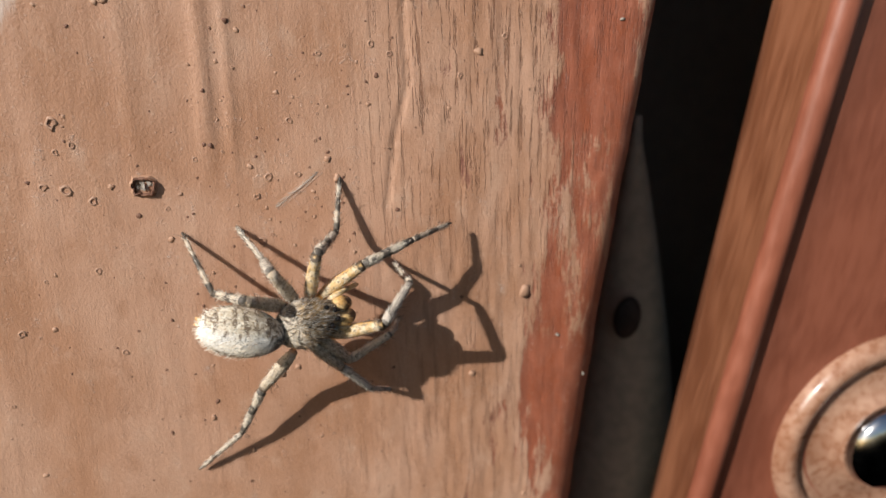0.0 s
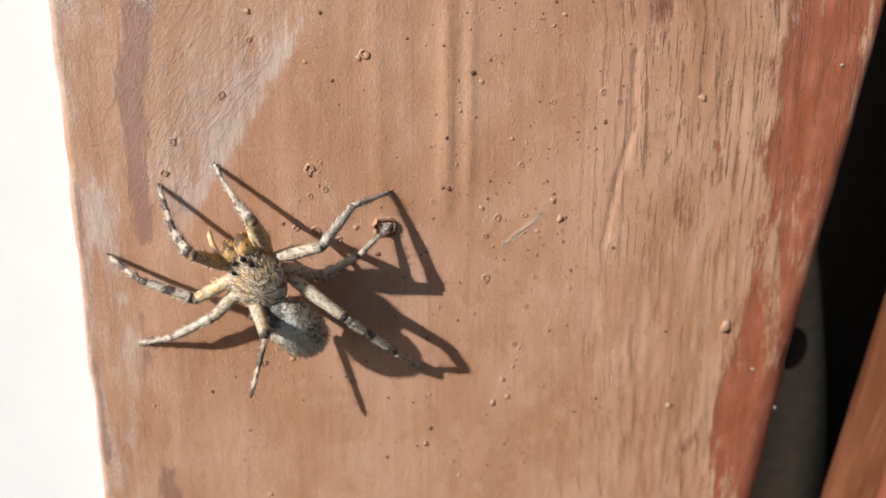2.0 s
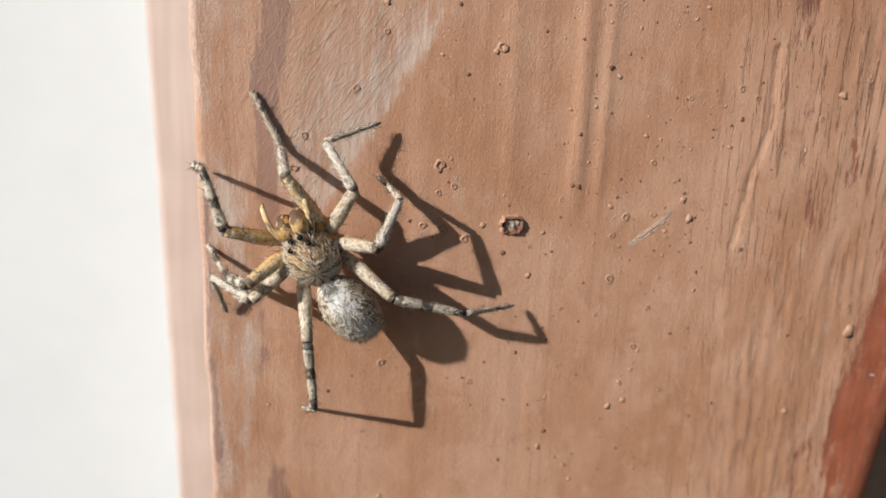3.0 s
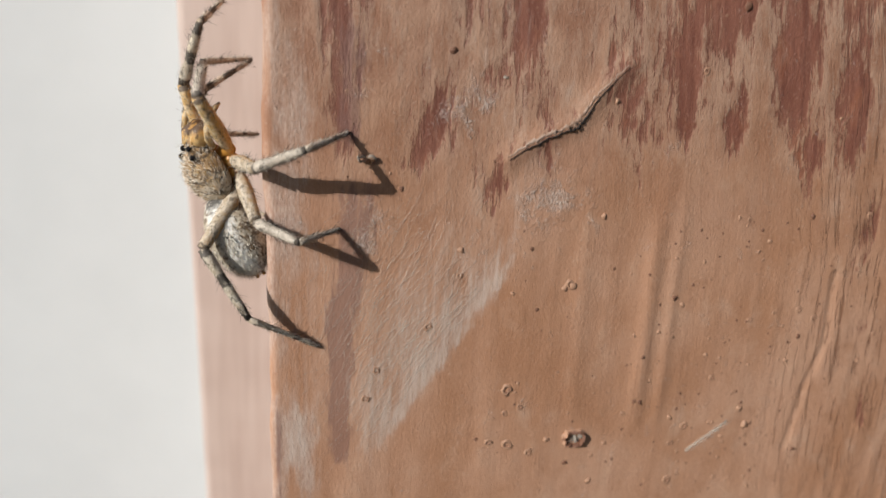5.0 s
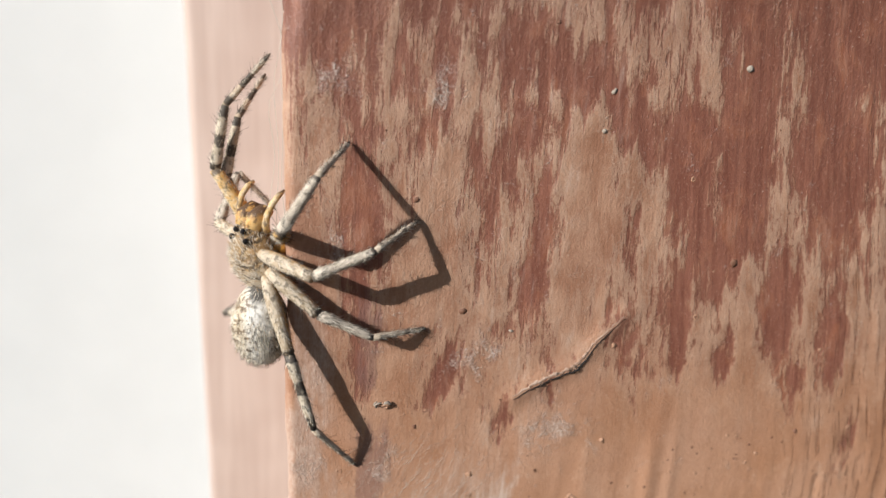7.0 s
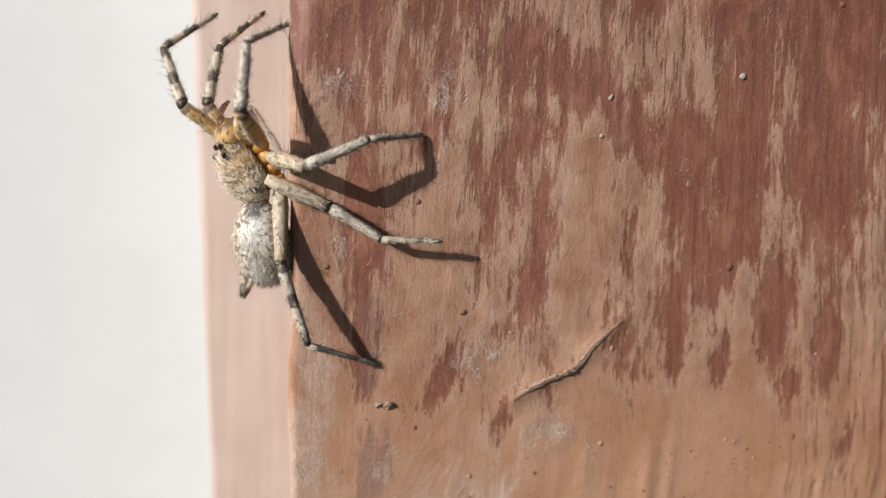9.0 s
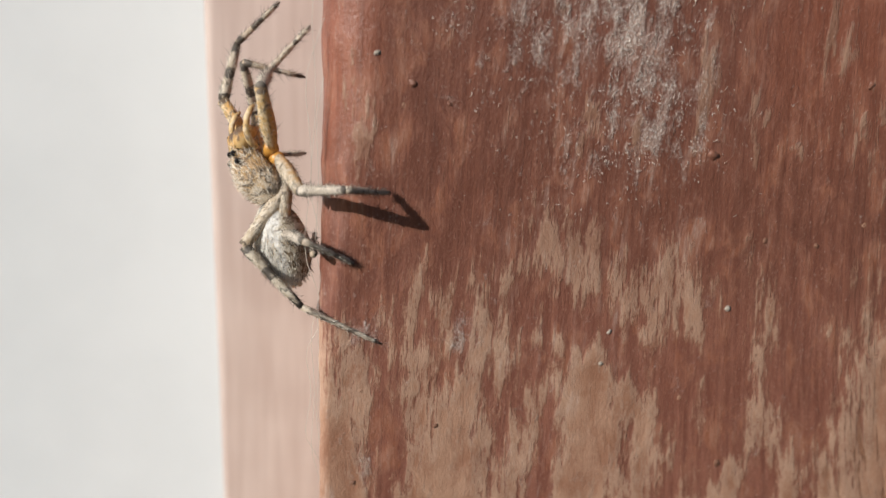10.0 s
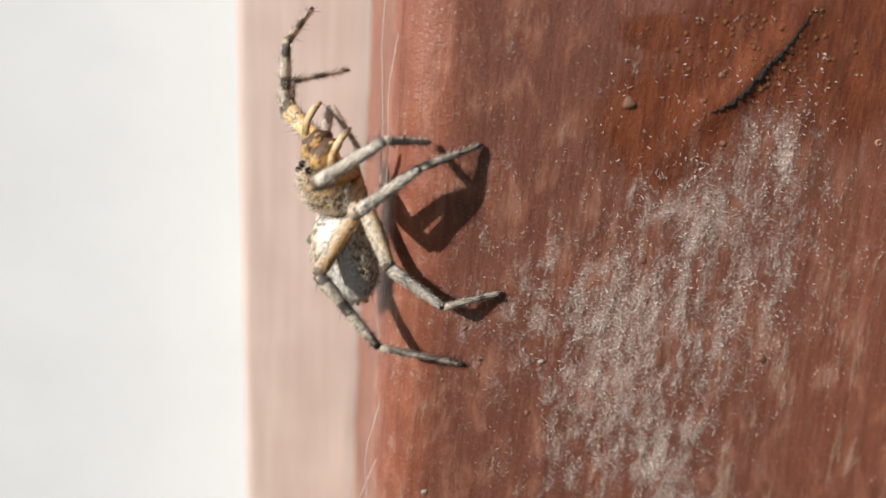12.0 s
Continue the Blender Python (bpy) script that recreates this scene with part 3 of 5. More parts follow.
def build_post():
    zs = np.concatenate([np.linspace(-160, -30, 14), np.arange(-29.8, 84, 0.2), np.linspace(84.5, 200, 14)])
    rl = (0.5 + 2.0 * ramp(zs, 26, 46))[:, None]
    rr = (0.7 + 1.9 * ramp(-zs, -22, 14))[:, None]
    wave = 0.16 * (fractal(zs * 0.35, zs * 0, 71, 3)[:, None] - 0.5) * 2
    arc = np.linspace(0, math.pi / 2, 11)[None, :]
    xs = np.linspace(0, 1, 236)[None, 1:-1]
    back = np.linspace(0, 1, 6)[None, :-1]
    left, right = LEFT + wave, RIGHT + wave * 0.6
    lx = left + 0 * back
    ly = BACK + (rl - BACK) * back
    ax, ay = left + rl - rl * np.cos(arc), rl - rl * np.sin(arc)
    fx, fy = (left + rl) + (right - rr - left - rl) * xs, 0 * xs + 0 * rl
    bx, by = right - rr + rr * np.sin(arc), rr - rr * np.cos(arc)
    ex, ey = right + 0 * back, rr + (BACK - rr) * (back + 0.2)
    x, y = np.concatenate([lx, ax, fx, bx, ex], 1), np.concatenate([ly, ay, fy, by, ey], 1)
    z = np.repeat(zs[:, None], x.shape[1], 1)
    f = flaked(x, z)
    h = height(x, z, f) * ramp(-y, -1.2, -0.2)
    grid = np.stack([x, y - h, z], -1)
    ragged = ramp(fractal(x * 0.7 + 2, z * 0.22, 141, 4, 0.6), 0.42, 0.68)
    wander = x + 1.6 * (fractal(x * 0 + 4, z * 0.3, 151, 3) - 0.5)
    middle = np.interp(z, [-30, -3, 3, 7, 11, 15, 18, 22, 27], [-13.0, -13.2, -13.3, -13.2, -12.6, -12.6, -13.1, -13.4, -13.6])
    wide = np.interp(z, [-30, -3, 3, 7, 11, 15, 18, 22, 27], [0.8, 0.7, 0.75, 0.9, 1.15, 1.3, 1.25, 1.1, 0.8])
    lines = 0.35 + 0.9 * fractal(x * 1.6 + 3, z * 0.12, 211, 4, 0.65)
    stain = 1.15 * np.exp(-(((0.3 * wander + 0.7 * x - middle) / wide) ** 2)) * ramp(-z, -28, -20) * lines * (1 - ramp(z, 12, 17) * (1 - 1.1 * ragged)) * (1 - ramp(-z, -1, 3) * (0.85 - 0.9 * ragged))
    stain = stain + 0.75 * np.exp(-(((x + 16.5) / 0.35) ** 2)) * ramp(-z, -9, -4) * ragged
    reach, side = beside(x, z, [(-12.2, -3.4), (-11.1, -1.3), (-8.9, 2.8), (-7.3, 5.5), (-5.0, 9.6), (-4.1, 13.3), (-3.4, 16)])
    start = np.interp(z, [-3, 4, 6.4, 11.5, 16], [-12.6, -13.1, -11.6, -10.7, -10.2])
    web = ramp(side * reach + 0.5 * (fractal(x * 1.7, z * 1.3, 171, 4, 0.65) - 0.5) * 2.2, -0.35, 0.6) * (0.46 + 0.45 * np.exp(-((reach / 1.3) ** 2))) * ramp(x - start, -0.8, 1.4) * ramp(z, -3, 2) * (1 - 0.75 * ramp(z, 8, 15))
    web = web + 0.7 * blobs(x, z, [(-14.6, -6, 0.8, 6.0), (-15.6, 1.0, 0.6, 5.0), (-2.6, 12.4, 0.8, 1.4)]) * ragged
    pale = mouldy(x, z) + 0.8 * blobs(x, z, MOULD[8:])
    fields = [("flake", f), ("lane", lane(x, z) * MM), ("edge", ramp(x, 20, 24) + ramp(-x, 13.5, 15.5) * ramp(z, 36, 46) * 0.45 + 0.3 * ramp(z, 38, 48) * ramp(x, 1, 6)), ("stain", stain), ("pale", pale), ("web", web), ("resin", blobs(x, z, RESIN)),
              ("high", ramp(z, 9, 24)), ("top", ramp(z, 31, 41)), ("upper", ramp(z, 30, 38) * (1 - 0.35 * ramp(z, 42, 50) * ramp(x, -1, 4))), ("split", ramp(x, 9, 16) * (0.35 + 0.65 * ramp(z, -6, 8))), ("scuff", 1.0 * ramp(-x, 13.6, 14.9) * (1 - ramp(z, 16, 30)) * (0.6 + 0.6 * ragged))]
    ob = sheet("post", grid, M_POST, None, fields)
    return tagged(ob, "square wooden post in flaking brown paint over red undercoat", "post", kind="structure")


post = build_post()


RELIEF_X, RELIEF_Z = np.arange(-18, 30, 0.2), np.arange(-32, 86, 0.2)


def relief():
    x, z = np.meshgrid(RELIEF_X, RELIEF_Z)
    return height(x, z, flaked(x, z))


RELIEF = relief()


def face_y(x, z):
    """How far forward the post's face lies at a place."""
    i, k = int(round((z - RELIEF_Z[0]) / 0.2)), int(round((x - RELIEF_X[0]) / 0.2))
    return -float(RELIEF[min(max(i, 0), len(RELIEF_Z) - 1), min(max(k, 0), len(RELIEF_X) - 1)])


# ---- frame behind, wall, door and gap ----
def build_setting():
    bm = box(bmesh.new(), -26.4, 27.8, 25.3, 40, -160, 200, 0.8)
    tagged(obj("trim_1", bm, M_BACK), "faded pinkish brown painted frame behind the post", "door frame", kind="structure")
    bm = box(bmesh.new(), -600, 27.6, 41, 60, -500, 600)
    tagged(obj("wall_1", bm, M_WALL, smooth=False), "sunlit white plastered wall", "wall", kind="structure")
    # an added backing closes the gap; its dark colour stands in for shade
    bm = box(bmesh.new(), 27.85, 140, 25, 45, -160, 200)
    tagged(obj("gap_backing", bm, M_GAP_SHADE, smooth=False), "added dark backing that paints the shade between post and door", "wall", kind="structure")
    # the door's edge: a worn strip, a rounded bead and a recessed panel
    door = new("door_1")
    tagged(door, "oxide red painted door with a rounded raised border", "door", kind="structure")
    zs = np.linspace(-160, 200, 61)

    def swept(profile, material, name):
        grid = np.array([[(x + lean * (z + 2) / 26, y, z) for x, y, lean in profile] for z in zs])
        part(name, bmesh.new(), material, door).data = sheet_data(grid, material)

    lean = 1.55
    side = [(60, 7.6, 0.92), (40.0, 7.6, 0.92), (39.24, 7.0, 0.92), (39.2, 6, 0.95), (38.66, 1.3, 1.5), (38.62, 0.9, lean)]
    swept(side, M_STRIP, "edge_strip")
    bead = [(38.62, 0.92, lean)] + [(39.5 - 0.95 * math.cos(a), 0.75 - 0.95 * math.sin(a), lean) for a in np.linspace(0.1, math.pi - 0.35, 16)] + [(40.6, 0.62, lean)]
    swept(bead, M_DOOR, "bead")
    panel = [(40.6, 0.62, lean), (41.4, 0.85, lean), (44, 0.9, 1.2), (60, 0.95, 0.6), (100, 0.95, 0.0), (140, 0.95, 0.0)]
    swept(panel, M_DOOR, "panel")
    # a zinc rod in the gap, with a dark hole
    rod = new("latch_rod")
    tagged(rod, "dull grey zinc latch rod in the dark gap", "rod")
    rise = np.linspace(-120, 3, 60)
    # the shaft thins upwards in place of its fade into the post's shadow
    taper = np.clip((rise + 30) / 32, 0, 1) ** 1.3
    bm = tube(bmesh.new(), [(38.6 - 3.6 * u, 14.5, z) for u, z in zip(taper.tolist(), rise.tolist())], [5.0 - 4.7 * u for u in taper.tolist()], 32)
    part("shaft", bm, M_ROD, rod)
    bm = bmesh.new()
    ball(bm, (34.6, 9.9, -12.9), (1.2, 0.7, 1.9))
    part("hole", bm, M_HOLE, rod, "dark oval hole")


def sheet_data(grid, material):
    ob = sheet("swept", grid, material)
    data = ob.data
    bpy.data.objects.remove(ob)
    return data


build_setting()


def lock_boss():
    boss = new("lock_boss")
    tagged(boss, "round painted lock boss with a shiny chrome button", "lock")
    c = Vector((52.8, 0.9, -19.2))
    bm = bmesh.new()
    pts = [c + Vector((8.2 * math.cos(a), 0, 8.2 * math.sin(a))) for a in np.linspace(0, math.tau, 49)[:-1]]
    rings = []
    for p in pts:
        d = (p - c).normalized()
        rings.append([bm.verts.new(p + d * (0.95 * math.cos(b)) + Vector((0, -1.1 * math.sin(b), 0))) for b in np.linspace(0, math.pi, 9)])
    for ra, rb in zip(rings, rings[1:] + rings[:1]):
        for k in range(8):
            bm.faces.new((ra[k], ra[k + 1], rb[k + 1], rb[k]))
    part("rim", bm, M_RIM, boss)

    def disc(name, radii_depths, material):
        bm = bmesh.new()
        rs = [[bm.verts.new(c + Vector((r * math.cos(a), y, r * math.sin(a)))) for a in np.linspace(0, math.tau, 41)[:-1]] for r, y in radii_depths]
        for ra, rb in zip(rs, rs[1:]):
            for k in range(40):
                bm.faces.new((ra[k], ra[(k + 1) % 40], rb[(k + 1) % 40], rb[k]))
        bm.faces.new(rs[-1])
        part(name, bm, material, boss)

    disc("dish", [(7.6, -0.1), (6.4, 0.02), (5.2, -0.05), (4.3, -0.5), (3.8, -0.9)], M_RIM)
    disc("button", [(3.7, -0.7), (3.7, -1.6), (3.3, -2.1), (2.4, -2.4), (1.2, -2.5)], M_CHROME)


lock_boss()


# ---- small things on the post ----
def pit_mesh(seed, name):
    """A burst paint blister: an uneven rim round a dark hollow, radius 1."""
    rng = np.random.default_rng(seed)
    bm = bmesh.new()
    n = 9
    rings = []
    wob = 1 + rng.normal(0, 0.16, n)
    for r, y in ((1.3, 0.1), (1.0, -0.24), (0.66, -0.2), (0.5, 0.05)):
        rings.append([bm.verts.new((r * wob[k] * math.cos(k * math.tau / n), y * (1 + rng.normal(0, 0.25)), r * wob[k] * math.sin(k * math.tau / n))) for k in range(n)])
    for i, (ra, rb) in enumerate(zip(rings, rings[1:])):
        for k in range(n):
            bm.faces.new((ra[k], ra[(k + 1) % n], rb[(k + 1) % n], rb[k])).material_index = 1 if i == 2 else 0
    bm.faces.new(rings[-1]).material_index = 1
    bmesh.ops.recalc_face_normals(bm, faces=bm.faces)
    me = bpy.data.meshes.new(name)
    bm.to_mesh(me)
    bm.free()
    me.polygons.foreach_set("use_smooth", [True] * len(me.polygons))
    return me


def blister_mesh():
    """The large burst blister: a squarish crumbling rim, a dark hollow and curled scales in it, radius 1."""
    rng = np.random.default_rng(31)
    bm = bmesh.new()
    n = 22
    rings = []
    square = [1 / max(abs(math.cos(k * math.tau / n)), abs(math.sin(k * math.tau / n))) ** 0.75 for k in range(n)]
    wob = [q * (1 + rng.normal(0, 0.07)) for q in square]
    for r, y in ((1.15, 0.08), (0.98, -0.16), (0.9, -0.34), (0.78, -0.3), (0.7, 0.0), (0.4, 0.05)):
        rings.append([bm.verts.new((r * wob[k] * math.cos(k * math.tau / n), y * (1 + rng.normal(0, 0.3)), 0.85 * r * wob[k] * math.sin(k * math.tau / n))) for k in range(n)])
    for i, (ra, rb) in enumerate(zip(rings, rings[1:])):
        for k in range(n):
            bm.faces.new((ra[k], ra[(k + 1) % n], rb[(k + 1) % n], rb[k])).material_index = 1 if i >= 2 or rng.random() < 0.35 else 0
    bm.faces.new(rings[-1]).material_index = 1
    bmesh.ops.recalc_face_normals(bm, faces=bm.faces)
    for _ in range(16):
        c = Vector((rng.uniform(-0.5, 0.5), -0.08 - 0.12 * rng.random(), rng.uniform(-0.42, 0.42)))
        a, h = rng.uniform(0, math.tau), rng.uniform(0.12, 0.3)
        d, e = Vector((math.cos(a), rng.normal(0, 0.4), math.sin(a))) * h, Vector((-math.sin(a), rng.normal(0, 0.5), math.cos(a))) * h * 0.45
        quad = [bm.verts.new(c + d + e), bm.verts.new(c - d + e * 0.6), bm.verts.new(c - d * 0.9 - e), bm.verts.new(c + d * 0.8 - e)]
        bm.faces.new(quad).material_index = 2
    me = bpy.data.meshes.new("paint_blister")
    bm.to_mesh(me)
    bm.free()
    return me


def lump_mesh(seed, name, flat=0.6):
    """An uneven crumb, radius 1."""
    rng = np.random.default_rng(seed)
    bm = bmesh.new()
    bmesh.ops.create_icosphere(bm, subdivisions=2, radius=1)
    for v in bm.verts:
        k = 1 + 0.5 * noise.noise(v.co * 1.3 + Vector((seed, 0, 0))) + 0.25 * noise.noise(v.co * 3.1 + Vector((0, seed, 0)))
        v.co = Vector((v.co.x * k, v.co.y * k * flat, v.co.z * k * 1.1))
    me = bpy.data.meshes.new(name)
    bm.to_mesh(me)
    bm.free()
    me.polygons.foreach_set("use_smooth", [True] * len(me.polygons))
    return me


def curl_mesh():
    """A scrap of curled, brittle paint strips, radius 1."""
    rng = np.random.default_rng(41)
    bm = bmesh.new()
    for k in range(7):
        centre = Vector((rng.uniform(-0.5, 0.5), -0.25, rng.uniform(-0.3, 0.3)))
        r, a0, span, tilt = rng.uniform(0.25, 0.55), rng.uniform(0, math.tau), rng.uniform(2.2, 4.6), rng.uniform(-0.7, 0.7)
        pts = [centre + Vector((r * math.cos(a0 + span * u), -0.35 * r * math.sin(a0 + span * u + tilt) - 0.1 * u, r * 0.7 * math.sin(a0 + span * u))) for u in np.linspace(0, 1, 9).tolist()]
        tube(bm, pts, [0.11 * (1 - 0.6 * abs(2 * u - 1)) for u in np.linspace(0, 1, 9).tolist()], 6, k % 2)
    me = bpy.data.meshes.new("paint_curl")
    bm.to_mesh(me)
    bm.free()
    me.polygons.foreach_set("use_smooth", [True] * len(me.polygons))
    return me


def on_face(name, me, x, z, size, materials, sink=0.0, turn=0.0, tall=1.0):
    data = me
    if not data.materials:
        for m in materials:
            data.materials.append(m)
    ob = new(name, data)
    ob.parent = post
    ob.matrix_basis = pose(x * MM, (face_y(x, z) + sink) * MM, z * MM, 0, turn, 0) @ Matrix.Diagonal((size * MM, size * MM, size * MM * tall, 1))
    return ob


def build_small():
    rng = np.random.default_rng(3)
    pits = [pit_mesh(k, "paint_pit") for k in range(4)]
    grits = [lump_mesh(k, "paint_grit") for k in range(3)]
    darks = [lump_mesh(k + 9, "dirt_speck") for k in range(3)]
    reds = [lump_mesh(k + 29, "paint_grit") for k in range(3)]
    pales = [lump_mesh(k + 19, "pale_grit", 0.8) for k in range(2)]
    # the large burst blister and its neighbours
    tagged(on_face("paint_blister", blister_mesh(), 0.0, 0.0, 0.62, [M_SPECK_PALE, M_SPECK, M_GRIT], 0.0), "burst paint blister with a raised crumbling rim")
    for x, z, r in ((-4.27, 3.23, 0.3), (-3.9, -0.33, 0.26), (-4.23, 1.7, 0.16), (-5.0, -0.2, 0.18), (-3.4, 2.1, 0.16), (-2.68, -4.91, 0.17), (2.68, 1.54, 0.13), (6.5, 0.68, 0.2), (7.62, 3.86, 0.16),
                    (6.13, -3.1, 0.24), (-8.8, 7.04, 0.2), (-11.4, 4.46, 0.2), (-2.6, -0.9, 0.2), (8.1, 0.9, 0.15), (-1.4, 9.48, 0.22), (-7.0, -8.7, 0.2)):
        on_face("paint_pit", pits[int(rng.integers(4))], x, z, r, [M_SPECK_PALE, M_SPECK], 0.0, rng.uniform(0, 360))
    tagged(on_face("paint_curl", curl_mesh(), -12.25, 15.8, 0.55, [M_GRIT, M_SPECK_PALE], 0.0), "small scrap of curled brittle paint")
    # lumps of old filler and dirt under the paint
    for x, z, r, dark in ((22.08, -6.22, 0.7, 0), (-8.42, 20.92, 0.36, 1), (-2.39, 30.11, 0.3, 2), (-12.59, 52.36, 0.3, 1), (-5.69, 57.2, 0.36, 1),
                          (-10.05, 49.5, 0.25, 0), (5.54, 36.96, 0.28, 1), (8.48, 36.75, 0.3, 1), (1.87, 41.28, 0.5, 0), (8.97, 58.19, 0.5, 0), (-10.96, 26.6, 0.26, 1), (-7.48, 63.95, 0.5, 1), (-10.5, 14.38, 0.22, 1),
                          (-15.2, 23.2, 0.3, 1), (1.2, 52.3, 0.4, 0), (9.4, 45.0, 0.3, 0), (-13.0, 44.0, 0.3, 0), (-1.6, 9.4, 0.26, 0), (5.4, 23.7, 0.4, 1), (4.2, 33.2, 0.42, 2)):
        r *= 0.42 if dark == 2 else 0.58
        kind = ("paint_grit", "dirt_speck", "pale_grit")[dark]
        me = (reds if z > 30 and dark == 0 else (grits, darks, pales)[dark])
        coat_of = M_RED_GRIT if z > 30 and dark == 0 else (M_SPECK_PALE, M_SPECK, M_GRIT)[dark]
        on_face(kind, me[int(rng.integers(len(me)))], x, z, r, [coat_of], 0.25 * r, rng.uniform(0, 360))
    # white flecks near the bare edge
    for x, z in ((24.66, -9.34), (26.84, -12.25), (25.9, 10.3), (-5.86, 19.86), (-2.2, 31.9), (-9.7, 52.2), (-14.6, 45.2)):
        on_face("pale_grit", pales[0], x, z, rng.uniform(0.06, 0.11), [M_GRIT], 0.0, rng.uniform(0, 360), 1.6)
    # fine pits and grit over the smoother paint
    for k in range(460):
        if k < 190:
            x, z = rng.normal(4.0, 5.5), rng.uniform(-17, 13)
        elif k < 310:
            x, z = rng.normal(8.5, 4.0), rng.uniform(-3, 14)
        elif k < 390:
            x, z = rng.uniform(-15, 24), rng.uniform(-22, 20)
        else:
            x, z = rng.uniform(-15, 13), rng.uniform(14, 68)
        if not -16 < x < 27:
            continue
        r = float(np.clip(rng.lognormal(-2.55, 0.45), 0.045, 0.22))
        pick = rng.random()
        if pick < 0.5:
            on_face("dirt_speck", darks[int(rng.integers(3))], x, z, 0.8 * r, [M_SPECK], 0.2 * r, rng.uniform(0, 360))
        elif pick < 0.68:
            on_face("paint_pit", pits[int(rng.integers(4))], x, z, r, [M_SPECK_PALE, M_SPECK], 0.0, rng.uniform(0, 360))
        else:
            on_face("paint_grit", (reds if z > 30 else grits)[int(rng.integers(3))], x, z, r * 1.15, [M_RED_GRIT if z > 30 else M_SPECK_PALE], 0.03, rng.uniform(0, 360))


build_small()


def smooth_line(points, n):
    """A line through points, rounded at the corners."""
    pts = [Vector((x, 0, z)) for x, z in points]
    out = []
    for k in range(n + 1):
        u = k / n * (len(pts) - 1)
        i = min(int(u), len(pts) - 2)
        f = u - i
        p0, p1, p2, p3 = pts[max(0, i - 1)], pts[i], pts[i + 1], pts[min(len(pts) - 1, i + 2)]
        out.append(0.5 * (2 * p1 + (p2 - p0) * f + (2 * p0 - 5 * p1 + 4 * p2 - p3) * f * f + (3 * p1 - p0 - 3 * p2 + p3) * f**3))
    return out


def build_cracks():
    rng = np.random.default_rng(8)
    for line, wide, lip_label in ((CRACK, 0.15, "raised curled lip of split paint"), (CRACK_TOP, 0.24, "raised edge of a dark split")):
        pts = smooth_line(line, 80)
        sizes = [wide * (0.2 + 0.8 * math.sin(math.pi * (k / 80) ** 0.85)) * (0.55 + 0.8 * rng.random()) for k in range(81)]
        lip, gap = [], []
        for p, r in zip(pts, sizes):
            y = face_y(p.x, p.z)
            lip.append(Vector((p.x - 0.05 + rng.normal(0, 0.035), y + 0.72 * r, p.z + 0.05 + rng.normal(0, 0.045))))
            gap.append(Vector((p.x + 0.75 * r, y - 0.02, p.z - 0.95 * r)))
        if wide < 0.2:
            part("paint_lip", tube(bmesh.new(), lip, sizes, 8), M_LIP, post, lip_label)
        part("split", tube(bmesh.new(), gap, [(0.34 if wide < 0.2 else 0.34) * r for r in sizes], 6), M_HOLE, post, "dark split under the lip")
    # shiny beads of resin round the upper split
    bead = lump_mesh(77, "resin_bead", 0.45)
    for k in range(150):
        x, z = rng.normal(-2.2, 2.0), rng.normal(66.6, 1.2)
        on_face("resin_bead", bead, x, z, rng.uniform(0.03, 0.12), [M_RESIN], 0.01, rng.uniform(0, 360))


build_cracks()


def strand(bm, a, b, sag, r, rng, n=5):
    pts = []
    for k in range(n + 1):
        u = k / n
        p = Vector(a).lerp(Vector(b), u) + Vector((rng.normal(0, 0.03), -sag * math.sin(math.pi * u), rng.normal(0, 0.03)))
        pts.append(p)
    tube(bm, pts, [r] * len(pts), 3)


